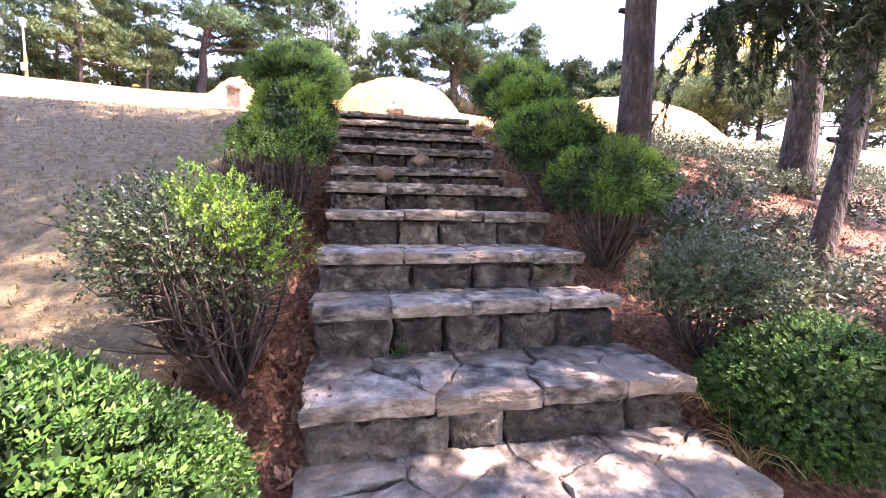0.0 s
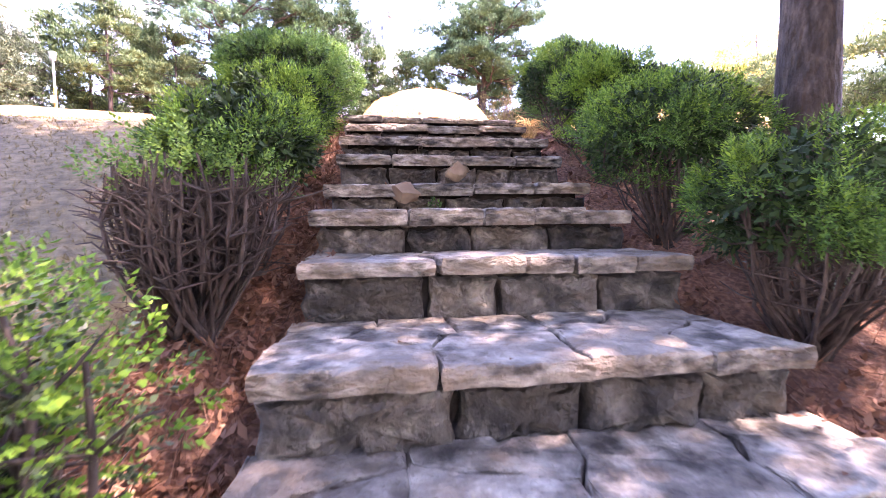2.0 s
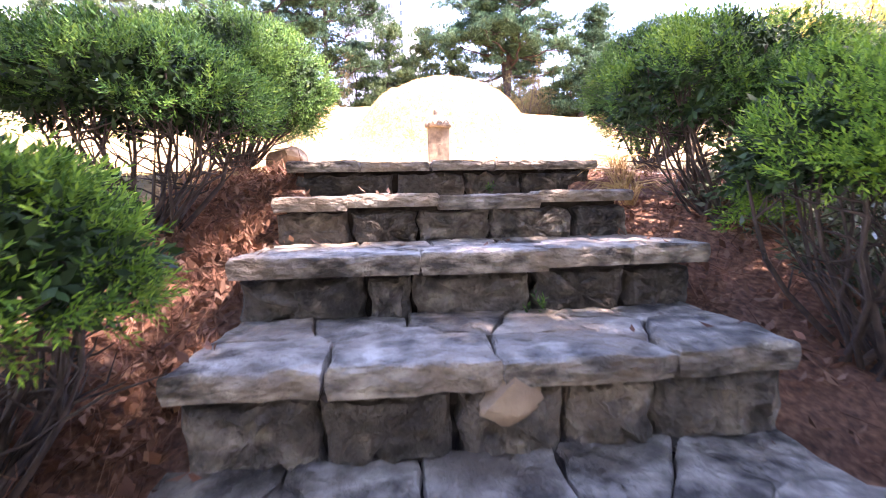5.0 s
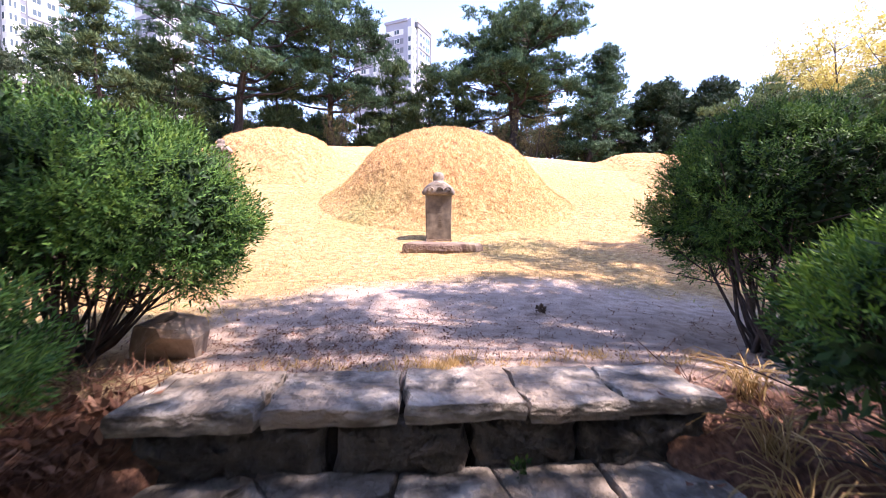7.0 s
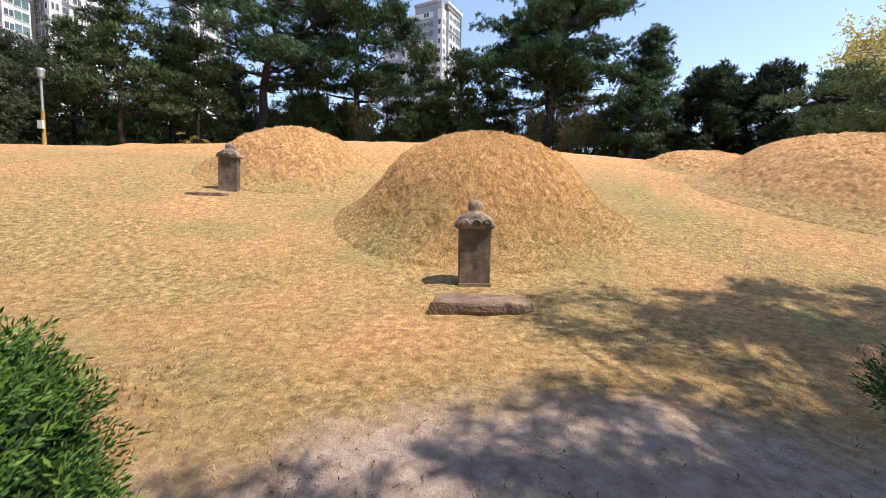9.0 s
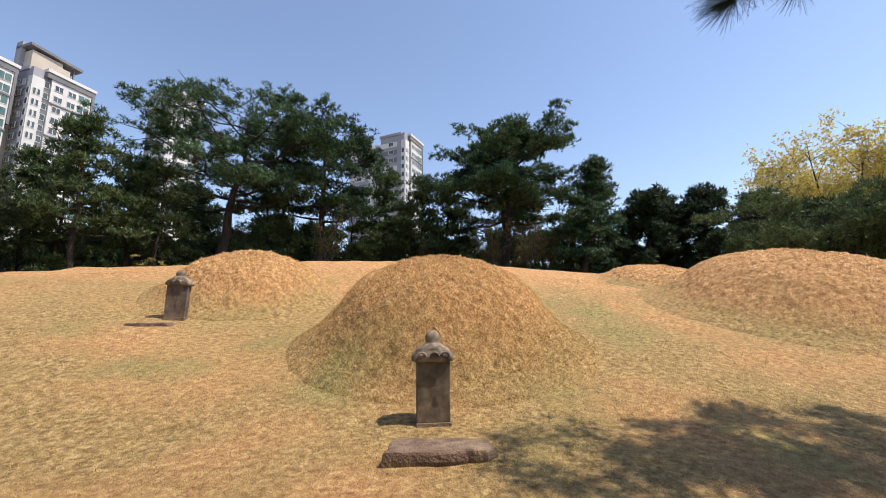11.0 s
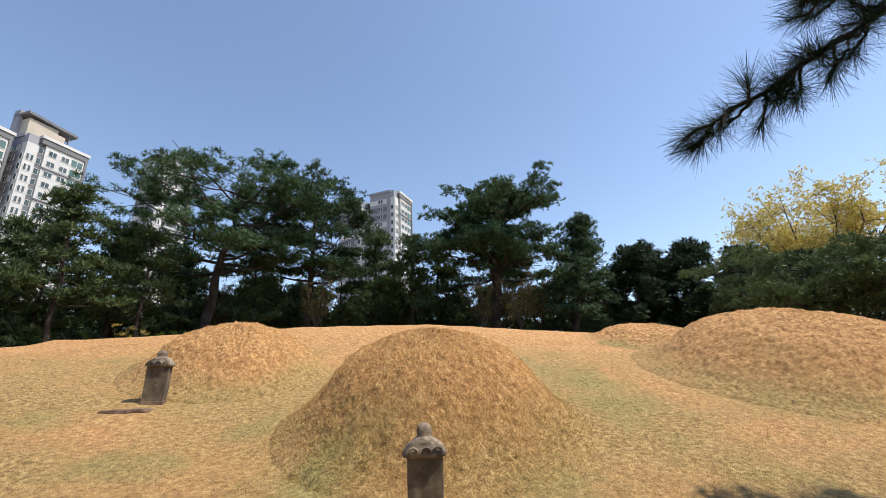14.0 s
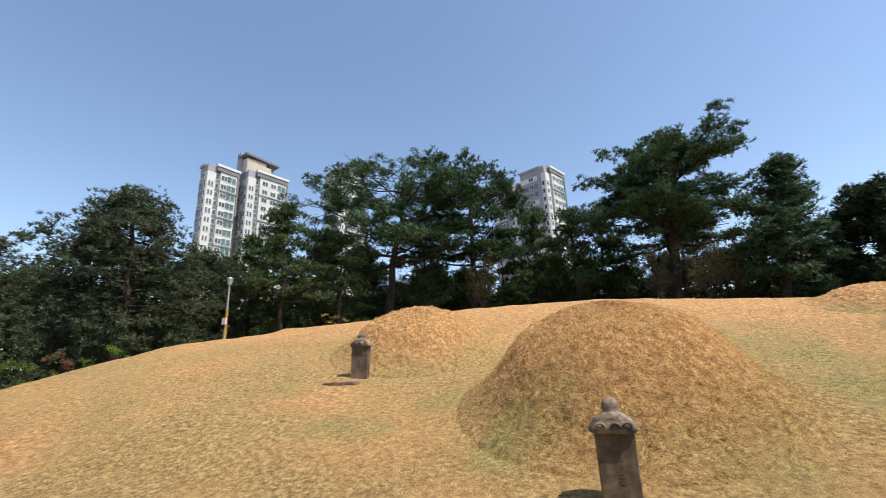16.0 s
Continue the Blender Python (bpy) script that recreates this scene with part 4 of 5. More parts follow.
for x, y, turn, s in ((-16.5, 34.6, 80, 1.0), (-21.0, 33.0, 200, 1.1), (-1.0, 43.0, 40, 1.25), (2.0, 41.5, 120, 1.15), (-9.8, 40.0, 300, 1.05), (4.6, 44.5, 10, 1.3), (17.0, 41.0, 90, 1.2), (-18.5, 38.5, 150, 1.2), (-26, 36, 20, 1.2), (-31, 33, 120, 1.3), (-28, 29, 170, 1.1)):
    copy_thing(slim, on_land(x, y, turn, s))
for x, y, turn, s in ((-11.0, 44.5, 110, 1.0), (-8.2, 46.0, 210, 1.0), (-4.0, 43.5, 20, 1.15), (0.8, 44.0, 250, 1.1), (-18.8, 32.6, 310, 1.1), (-23.5, 28.6, 60, 1.0), (5.6, 45.5, 170, 1.2), (11.0, 45.5, 280, 1.25), (15.6, 43.5, 30, 1.1), (-2.2, 47.5, 75, 0.95), (-15.4, 41.0, 145, 1.0)):
    copy_thing(mid_pine, on_land(x, y, turn, s))
for x, y, turn, s in ((25.5, 23.5, 80, 1.0), (25.0, 31.5, 200, 0.9), (28.5, 29.0, 300, 1.05), (27.0, 18.5, 20, 1.1)):
    copy_thing(spread_pine, on_land(x, y, turn, s))
# darker wood further back
wood_pine = pine("pine_tree", "dark pine in the wood behind", on_land(-20, 50, 0), 13.0, 0.28, 0.30, 4.2, DARKNEEDLE, 50, limbs=22, pads=3, tufts=34, needle=(0.7, 0.16), needles_each=3, group="wood behind the lawn")
wrng = np.random.RandomState(5)
for k in range(30):
    a = -66 + 4.7 * k + wrng.uniform(-1, 1)
    r = wrng.uniform(46, 66)
    x, y = r * math.sin(radians(a)), 6 + r * math.cos(radians(a))
    copy_thing(wood_pine, on_land(x, y, wrng.uniform(0, 360), wrng.uniform(0.62, 0.9) * (0.55 if x > 16 else 0.72)))
thicket = pine("pine_tree", "low dark young pine in the wood behind", on_land(-9.0, 50.0), 6.5, 0.13, 0.06, 2.6, DARKNEEDLE, 51, limbs=26, pads=3, tufts=36, needle=(0.5, 0.11), needles_each=3, group="wood behind the lawn")
for k in range(23):
    a = -58 + 4.8 * k + wrng.uniform(-1, 1)
    r = wrng.uniform(41, 50)
    x, y = r * math.sin(radians(a)), 6 + r * math.cos(radians(a))
    copy_thing(thicket, on_land(x, y, wrng.uniform(0, 360), wrng.uniform(1.0, 1.45) * (0.75 if x > 16 else 1.0)))
# unseen pines round the stair foot, added to keep skylight off the risers
for k in range(15):
    a = 92 + 12.6 * k + wrng.uniform(-3, 3)
    r = wrng.uniform(10.5, 15)
    x, y = r * math.sin(radians(a)), r * math.cos(radians(a)) - 1
    copy_thing(wood_pine, on_land(x, y, wrng.uniform(0, 360), wrng.uniform(1.15, 1.45)))


def broadleaf(name, label, at, tall, girth, spread, mat, seed, boughs=9, leaves=2600, leaf=0.16, group="broadleaf trees", low=0.25):
    """A broad-leaved tree: forking boughs and a loose, gappy crown."""
    rng = np.random.RandomState(seed)
    ob = thing(name, label, "tree", at=at, group=group)
    woods, ends = [], []
    trunk = bent((0, 0, -0.2), (0.1 * spread, 0, tall * low), 5, 0, rng, 0.04)
    woods.append(tube(trunk, girth * np.linspace(1.1, 0.8, 5), 8))
    for k in range(boughs):
        a = k * 2.4 + rng.uniform(-0.4, 0.4)
        out = spread * rng.uniform(0.25, 0.95)
        e = trunk[-1] + np.array([math.cos(a) * out, math.sin(a) * out, tall * (1 - low) * rng.uniform(0.6, 0.98) * (1 - 0.25 * out / spread)])
        p = bent(trunk[-1], e, 7, -0.04 * tall, rng, 0.05 * spread * 0.4)
        woods.append(tube(p, girth * np.linspace(0.5, 0.06, 7), 6))
        for m in range(11):
            q = p[rng.randint(2, 7)]
            q1 = q + rng.normal(0, 0.17 * spread, 3) + np.array([0, 0, 0.08 * tall])
            woods.append(tube(bent(q, q1, 4, 0, rng, 0.05), girth * np.array([0.12, 0.09, 0.06, 0.02]), 4))
            ends += [q1, (q + q1) / 2]
    v, q = joined(woods)
    part("trunk", quick_mesh("trunk", v, q, BARK2, True), ob, "dark branching trunk")
    ends = np.array(ends)
    pick = ends[rng.randint(0, len(ends), leaves)] + rng.normal(0, 0.045 * spread + 0.08, (leaves, 3))
    v, q = scatter(leafy(4, leaf, leaf * 0.55, leaf, 1.1, rng), pick, rng.normal(0, 1, (leaves, 3)), rng.uniform(0.7, 1.3, leaves), rng)
    tagged(part("crown", quick_mesh("crown", v, q, mat), ob, "loose crown of small leaves"), kind="stuff")
    return ob


gold = broadleaf("broadleaf_tree", "tall tree with yellow-green spring leaves", on_land(35.6, 38.0), 14.2, 0.3, 7.0, YELLOW, 61, boughs=24, leaves=10000, leaf=0.25)
copy_thing(gold, on_land(50.0, 29.0, 170, 1.05))
bare = broadleaf("broadleaf_tree", "slender half-bare tree with dry yellowish leaves", on_land(9.5, 43.0), 8.5, 0.13, 2.4, BROWNLEAF, 62, boughs=8, leaves=700, leaf=0.15)
for x, y, turn, s in ((-5.2, 38.6, 60, 0.8), (1.8, 43.5, 150, 0.9), (12.0, 39.8, 240, 0.9), (16.5, 43, 20, 1.1), (-13.0, 41.5, 110, 0.9), (6.8, 37.6, 300, 0.7), (9.6, 37.4, 35, 0.75), (21.0, 46.0, 200, 1.3)):
    copy_thing(bare, on_land(x, y, turn, s))

# low shrubs at the far edge of the lawn
for k, (x, y, r, lt) in enumerate(((-19.5, 29.0, 0.9, 0), (-17.6, 30.6, 1.0, 0), (-13.6, 31.6, 0.9, 1), (-12.2, 32.4, 0.7, 1), (-18.4, 21.4, 0.9, 0), (-18.6, 18.6, 0.9, 0), (-16.9, 24.6, 0.7, 1), (-15.4, 30.4, 0.8, 0), (-10.4, 33.2, 0.7, 0), (-3.0, 34.5, 0.8, 1), (4.2, 35.0, 0.8, 0), (15.4, 33.2, 0.8, 0), (-15.5, 16.7, 0.75, 1), (-15.9, 18.0, 0.7, 2), (-15.3, 15.5, 0.7, 0), (-16.0, 19.4, 0.7, 1))):
    shrub("azalea_shrub", ("rounded green shrub under the trees", "rounded yellow-green shrub under the trees", "rounded reddish-brown shrub under the trees")[lt], (x, y, float(height(x, y)) + r * 0.5), (r * 1.25, r, r * 0.62),
          YELLOW if k == 2 else (BOX, YEWLIGHT, LITTER)[lt], "yew", 300, 70 + k, stems=4, low=-0.5, group="shrubs under the trees")


# ---- trees beside the stairs ----
def shade_tree(name, label, x, y, tall, girth, seed, lobes, lean=(0, 0), tufts=42, knots=(), pad=0.85):
    """A tall conifer on the bank: a straight trunk and a high, layered crown, placed out of view to shade the stairs.
    """
    rng = np.random.RandomState(seed)
    z0 = float(height(x, y))
    ob = thing(name, label, "tree", at=Matrix.Translation((x, y, z0)), group="conifers on the bank")
    n = 16
    t = np.linspace(0, 1, n)
    stem = np.stack([lean[0] * t, lean[1] * t, -0.3 + (tall + 0.3) * t], -1) + np.concatenate([np.zeros((2, 3)), rng.normal(0, 0.02, (n - 2, 3))])
    rr = girth * (1 - 0.72 * t)
    rr[:2] *= (1.35, 1.1)
    woods = [tube(stem, rr, 18)]
    for h, a, l in knots:
        b = np.array([lean[0] * h / tall, lean[1] * h / tall, h])
        o = np.array([math.cos(a), math.sin(a), 0.15])
        woods.append(tube([b + o * girth * 0.6, b + o * (girth * 0.9 + l * 0.5), b + o * (girth * 0.9 + l)], [0.035, 0.03, 0.022], 7))
    pos, aim = [], []
    pads = [(np.array(c) - np.array([x, y, z0]), sp) for c, sp, count in lobes for _ in range(count)]
    for k, (cs, spread) in enumerate(pads):
        d = rng.normal(size=3)
        d /= np.linalg.norm(d)
        c = cs + d * np.array([spread[0], spread[1], spread[2]]) * rng.uniform(0.15, 1.0) ** 0.6
        # unseen boughs left out to let sun onto the shrub rows and lower steps
        s = (c[2] + z0 - 2.2) / 0.866
        sx, sy = c[0] + x - 0.478 * s, c[1] + y + 0.146 * s
        if abs(sx) < 1.9 and 1.5 < sy < (6.2 if abs(sx) > 1.1 else 4.0) and rng.uniform() < (0.55 if abs(sx) > 1.1 else 0.22):
            continue
        h = min(0.97, max(0.45, c[2] / tall - 0.05))
        b = stem[int(h * (n - 1))]
        if k % 2 == 0:
            woods.append(tube(bent(b, c, 6, 0.2, rng, 0.06), np.linspace(0.055, 0.012, 6), 5))
        m = tufts
        e = rng.normal(size=(m, 3))
        e /= np.linalg.norm(e, axis=1)[:, None]
        pos.append(c + e * np.array([pad, pad, 0.28]) * rng.uniform(0.2, 1, m)[:, None])
        aim.append(e + np.array([0, 0, 0.2]))
    v, q = joined(woods)
    part("trunk", quick_mesh("trunk", v, q, BARK, True), ob, "rough grey-brown trunk")
    pos, aim = np.concatenate(pos), np.concatenate(aim)
    v, q = scatter(tuft(7, 0.20, 0.026, 1.2, rng), pos, aim, rng.uniform(0.7, 1.3, len(pos)), rng)
    tagged(part("crown", quick_mesh("crown", v, q, NEEDLE), ob, "high layered needle crown, placed to cast shade"), kind="stuff")
    return ob


# crown lobes are unseen, each set where its shadow should fall
shade_tree("conifer_tree", "tall conifer with a rough brown trunk beside the stairs", 2.12, 4.1, 14.0, 0.175, 81, [((0.0, 3.2, 12.2), (5.0, 3.8, 1.2), 280), ((2.1, 0.2, 11.6), (3.2, 2.2, 0.9), 34)], lean=(0.25, 0.1), knots=((1.05, 0.2, 0.05), (2.2, 2.8, 0.08), (0.6, 3.4, 0.06)))
shade_tree("conifer_tree", "thick-trunked conifer standing in the ground cover", 6.6, 5.9, 13.5, 0.24, 82, [((3.7, 6.7, 9.6), (2.5, 1.9, 0.9), 24), ((6.2, 8.2, 9.5), (3.2, 1.3, 0.9), 54), ((9.4, 10.3, 12.2), (3.4, 1.6, 0.8), 66), ((7.2, 3.4, 10.5), (2.6, 2.2, 1.0), 62)], lean=(0.5, 0.2), pad=0.5)
shade_tree("conifer_tree", "leaning slim conifer on the bank", 3.55, 3.25, 11.0, 0.105, 83, [((4.0, 2.5, 9.0), (2.2, 3.3, 1.2), 150), ((4.0, 4.4, 9.6), (1.5, 1.5, 0.7), 12)], lean=(2.6, 0.5), knots=((1.4, 2.9, 0.06), (2.3, 0.5, 0.08)))


# a hanging fir bough over the bank
def hanging_bough(label, root, tip, width, seed, strands=34):
    rng = np.random.RandomState(seed)
    root, tip = np.array(root, float), np.array(tip, float)
    ob = thing("fir_bough", label, "branch", at=Matrix.Translation(root))
    tip = tip - root
    main = bent((0, 0, 0), tip, 8, 0.2, rng, 0.03)
    woods = [tube(main, np.linspace(0.03, 0.008, 8), 6)]
    pos, aim = [], []
    for k in range(strands):
        b = main[rng.randint(1, 8)] + rng.normal(0, 0.04, 3)
        e = b + np.array([rng.normal(0, width), rng.normal(0, width), -rng.uniform(0.12, 0.62)])
        p = bent(b, e, 7, 0.12, rng, 0.02)
        woods.append(tube(p, np.linspace(0.008, 0.003, 7), 4))
        for s in range(38):
            t = rng.uniform(0.1, 1.0) * 6
            i0 = min(5, int(t))
            pos.append(p[i0] + (p[i0 + 1] - p[i0]) * (t - i0))
            aim.append((p[i0 + 1] - p[i0]) * 6 + rng.normal(0, 0.35, 3))
    v, q = joined(woods)
    part("branchwork", quick_mesh("branchwork", v, q, BARK2, True), ob, "thin drooping twigs")
    v, q = scatter(tuft(7, 0.045, 0.009, 1.0, rng), np.array(pos), np.array(aim), rng.uniform(0.7, 1.3, len(pos)), rng)
    tagged(part("needles", quick_mesh("needles", v, q, DARKNEEDLE), ob, "short dark needles"), kind="stuff")
    return ob


hanging_bough("drooping dark fir bough above the bank", (3.3, 2.2, 3.2), (1.12, 2.05, 2.48), 0.17, 91, 170)
hanging_bough("drooping dark fir bough beside the trunk", (3.3, 1.8, 3.15), (1.7, 1.8, 2.5), 0.16, 92, 150)


# a pine branch with long needles, high over the lawn
def pine_branch(label, points, seed, side=9):
    rng = np.random.RandomState(seed)
    pts = np.array(points, float)
    ob = thing("pine_branch", label, "branch", at=Matrix.Translation(pts[0]))
    pts = pts - pts[0]
    t = np.linspace(0, len(pts) - 1, 26)
    main = np.stack([np.interp(t, np.arange(len(pts)), pts[:, c]) for c in range(3)], -1) + rng.normal(0, 0.008, (26, 3))
    woods = [tube(main, np.linspace(0.032, 0.006, 26), 7)]
    runs = [main[10:]]
    for k in range(side):
        i0 = int(rng.randint(8, 24))
        d = main[min(25, i0 + 1)] - main[i0 - 1]
        d /= np.linalg.norm(d)
        o = d * 0.85 + rng.normal(0, 0.36, 3)
        o[2] -= 0.06
        l = rng.uniform(0.13, 0.22) + 0.22 * max(0.0, (16 - i0) / 8.0) * rng.uniform(0.4, 1.0)
        p = bent(main[i0], main[i0] + o / np.linalg.norm(o) * l, 7, -0.03, rng, 0.006)
        woods.append(tube(p, np.linspace(0.011, 0.005, 7), 5))
        runs.append(p[2:])
    v, q = joined(woods)
    part("branchwork", quick_mesh("branchwork", v, q, BARK2, True), ob, "dark scaly twigs")
    pos, aim = [], []
    for p in runs:
        for s in range(24 if len(p) < 10 else 150):
            u = rng.uniform(0, 1) ** 0.8 * (len(p) - 1.001)
            i0 = int(u)
            d = p[i0 + 1] - p[i0]
            pos.append(p[i0] + d * (u - i0))
            aim.append(d / np.linalg.norm(d) * 1.0 + rng.normal(0, 0.3, 3) + np.array([0, 0, -0.1]))
    v, q = scatter(tuft(7, 0.155, 0.0024, 1.05, rng), np.array(pos), np.array(aim), rng.uniform(0.7, 1.15, len(pos)), rng)
    tagged(part("needles", quick_mesh("needles", v, q, DARKNEEDLE), ob, "long dark pine needles"), kind="stuff")
    return ob


pine_branch("long-needled pine branch hanging over the lawn", [(6.4, 8.1, 9.1), (4.36, 8.45, 7.87), (2.87, 8.59, 6.92), (2.32, 8.68, 6.59), (1.95, 8.77, 6.36), (1.62, 8.88, 6.19)], 95, 24)
pine_branch("upper pine branch with dense long needles over the lawn", [(6.5, 8.05, 9.3), (4.45, 8.35, 8.2), (2.95, 8.55, 7.17), (2.55, 8.6, 6.98), (2.28, 8.62, 6.88)], 96, 22)


# ---- ground cover, litter and grass ----
def strewn(name, label, category, template, pos, aim, size, mat, seed):
    rng = np.random.RandomState(seed)
    v, q = scatter(template, pos, aim, size, rng)
    return thing(name, label, category, kind="stuff", data=quick_mesh(name, v, q, mat))


r1 = np.random.RandomState(101)
pos, aim = [], []
for k in range(270):
    x, y = 1.9 + 11.0 * r1.uniform(0, 1) ** 1.4, r1.uniform(2.2, 8.8) if k < 200 else r1.uniform(6.4, 8.4)
    if (x < 2.4 and y < 3.6) or (x < 3.4 and y > 6.8):
        continue
    m = 62
    rad = r1.uniform(0.22, 0.48) if k < 200 else r1.uniform(0.4, 0.6)
    d = r1.normal(size=(m, 3))
    d /= np.linalg.norm(d, axis=1)[:, None]
    d[:, 2] = np.abs(d[:, 2])
    pos.append(np.array([x, y, float(height(x, y)) + 0.03]) + d * np.array([rad, rad, rad * 0.85]) * r1.uniform(0.5, 1, m)[:, None])
    aim.append(d + r1.normal(0, 0.4, (m, 3)))
pos, aim = np.concatenate(pos), np.concatenate(aim)
strewn("ground_cover", "grey-green evergreen ground cover on the bank", "ground cover", leafy(6, 0.06, 0.022, 0.07, 1.1, r1), pos, aim, r1.uniform(0.8, 1.5, len(pos)), IVY, 102)

n = 9000
x = np.where(r1.uniform(0, 1, n) < 0.4, -r1.uniform(1.02, 1.75, n), r1.uniform(1.0, 6.5, n))
y = r1.uniform(-0.5, 7.4, n)
pos = np.stack([x, y, rough_height(x, y) + 0.012], -1)
strewn("leaf_litter", "reddish-brown fallen leaves on the bank", "fallen leaves", leafy(2, 0.075, 0.034, 0.01, 1.35, r1), pos, r1.normal(0, 0.5, (n, 3)) + np.array([0, 0, 1.0]), r1.uniform(0.5, 1.3, n), LITTER, 103)
n = 11000
x = np.where(r1.uniform(0, 1, n) < 0.4, -r1.uniform(1.02, 1.8, n), r1.uniform(1.0, 6.5, n))
y = r1.uniform(-0.5, 7.6, n)
pos = np.stack([x, y, rough_height(x, y) + 0.01], -1)
strewn("pine_needle_litter", "rust-coloured fallen pine needles on the bank", "fallen needles", tuft(3, 0.12, 0.004, 1.5, r1), pos, r1.normal(0, 1, (n, 3)) * np.array([1, 1, 0.25]) + np.array([0, 0, 0.2]), r1.uniform(0.6, 1.3, n), LITTER, 104)
n = 3200
x, y = np.where(r1.uniform(0, 1, n) < 0.55, r1.normal(-0.35, 0.6, n), r1.uniform(-1.9, 3.0, n)), 7.55 + np.abs(r1.normal(0, 0.8, n))
pos = np.stack([x, y, rough_height(x, y) + 0.008], -1)
strewn("leaf_litter", "scattered dry leaves on the bare soil", "fallen leaves", leafy(2, 0.028, 0.014, 0.006, 1.45, r1), pos, r1.normal(0, 0.4, (n, 3)) + np.array([0, 0, 1.0]), r1.uniform(0.3, 1.0, n), LITTER, 105)
n = 520
x = np.where(r1.uniform(0, 1, n) < 0.35, r1.normal(0.12, 0.07, n), r1.uniform(-1.2, 1.5, n))
y = 7.55 + 0.06 * np.sin(x * 9) + np.abs(r1.normal(0, 0.07, n)) - 0.12 * np.exp(-((x - 0.12) / 0.08) ** 2)
pos = np.stack([x, y, np.maximum(rough_height(x, y), np.where(y < 7.5, 2.915, 0)) + 0.004], -1)
strewn("lawn_grass", "dry grass growing between the top slabs and the soil", "grass", tuft(3, 0.06, 0.004, 1.2, r1), pos, r1.normal(0, 0.5, (n, 3)) + np.array([0, 0, 0.8]), r1.uniform(0.5, 1.2, n), STRAW, 109)
n = 130
x, y = r1.uniform(-1.0, 1.0, n), r1.uniform(1.5, 7.3, n)
edge = r1.uniform(0, 1, n) < 0.8
x = np.where(edge, np.sign(x) * r1.uniform(0.85, 1.0, n), x)
sy, sz = np.array([s[0] for s in STEPS]), np.array([s[1] for s in STEPS])
z = sz[np.clip(np.searchsorted(sy, y) - 1, 0, len(sz) - 1)]
strewn("leaf_litter", "a few dry brown leaves on the steps", "fallen leaves", leafy(1, 0.06, 0.03, 0.006, 1.4, r1), np.stack([x, y, z + 0.012], -1), r1.normal(0, 0.3, (n, 3)) + np.array([0, 0, 1.0]), r1.uniform(0.5, 1.1, n), LITTER, 106)

# the lawn's own blades, thick where the path passes
n = 56000
x = r1.uniform(-11, 10, n)
y = 8.6 + 16.0 * r1.uniform(0, 1, n) ** 1.9
keep = (np.exp(-(((x - 0.9) / 2.6) ** 2 + ((y - 8.4) / 1.7) ** 2)) < r1.uniform(0.15, 0.6, n))
x, y = x[keep], y[keep]
pos = np.stack([x, y, rough_height(x, y) - 0.004], -1)
patch = np.sin(x * 1.3 + 2 * np.sin(y * 0.8)) * np.sin(y * 1.1 + x * 0.5) + r1.normal(0, 0.45, len(x)) > 1.0
for sel, mat_blade, label in ((~patch, STRAW, "short dry straw-coloured lawn grass"), (patch, GREENBLADE, "thin green grass coming through the lawn")):
    m = int(sel.sum())
    strewn("lawn_grass", label, "grass", tuft(3, 0.045, 0.008, 1.3, r1), pos[sel], r1.normal(0, 0.3, (m, 3)) + np.array([0, 0, 1.0]), r1.uniform(0.6, 1.3, m), mat_blade, 107)
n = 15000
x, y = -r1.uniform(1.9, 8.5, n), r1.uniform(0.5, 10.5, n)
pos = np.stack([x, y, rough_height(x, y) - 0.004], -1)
strewn("lawn_grass", "thin dull brown grass on the left slope", "grass", tuft(3, 0.045, 0.010, 1.2, r1), pos, r1.normal(0, 0.4, (n, 3)) + np.array([0, 0, 1.0]), r1.uniform(0.5, 1.1, n), DULLBLADE, 108)


def grass_clump(label, x, y, z, length, seed, blades=40):
    rng = np.random.RandomState(seed)
    rods = []
    for k in range(blades):
        a = rng.uniform(0, 2 * np.pi)
        l = length * rng.uniform(0.6, 1.1)
        b = np.array([rng.normal(0, 0.03), rng.normal(0, 0.03), 0])
        o = np.array([math.cos(a), math.sin(a), 0])
        p = [b, b + o * l * 0.25 + np.array([0, 0, l * 0.45]), b + o * l * 0.6 + np.array([0, 0, l * 0.5]), b + o * l * 0.85 + np.array([0, 0, l * 0.32])]
        rods.append(tube(p, [0.003, 0.003, 0.0022, 0.0008], 3))
    v, q = joined(rods)
    return thing("grass_clump", label, "grass", at=Matrix.Translation((x, y, z)), group="grass clumps", data=quick_mesh("grass_clump", v, q, STRAW))


for k, (x, y) in enumerate(((1.3, 2.0), (1.22, 1.75), (1.34, 7.05), (1.42, 7.3), (1.25, 6.85))):
    grass_clump("clump of long dry grass beside the stairs", x, y, float(height(x, y)), 0.32, 120 + k)
for k, (x, y, z) in enumerate(((-0.52, 2.52, 0.55), (0.30, 5.80, 2.18), (-0.30, 4.62, 1.69), (0.35, 7.06, 2.70))):
    rg = np.random.RandomState(140 + k)
    v, q = scatter(leafy(7, 0.035, 0.016, 0.05, 1.1, rg), rg.normal(0, 0.03, (5, 3)) * np.array([1, 0.4, 0.5]), rg.normal(0, 0.3, (5, 3)) + np.array([0, -0.3, 1.0]), np.ones(5), rg)
    thing("weed", "small green weed growing from a stair joint", "plant", at=Matrix.Translation((x, y, z)), group="weeds in the joints", data=quick_mesh("weed", v, q, BOX))

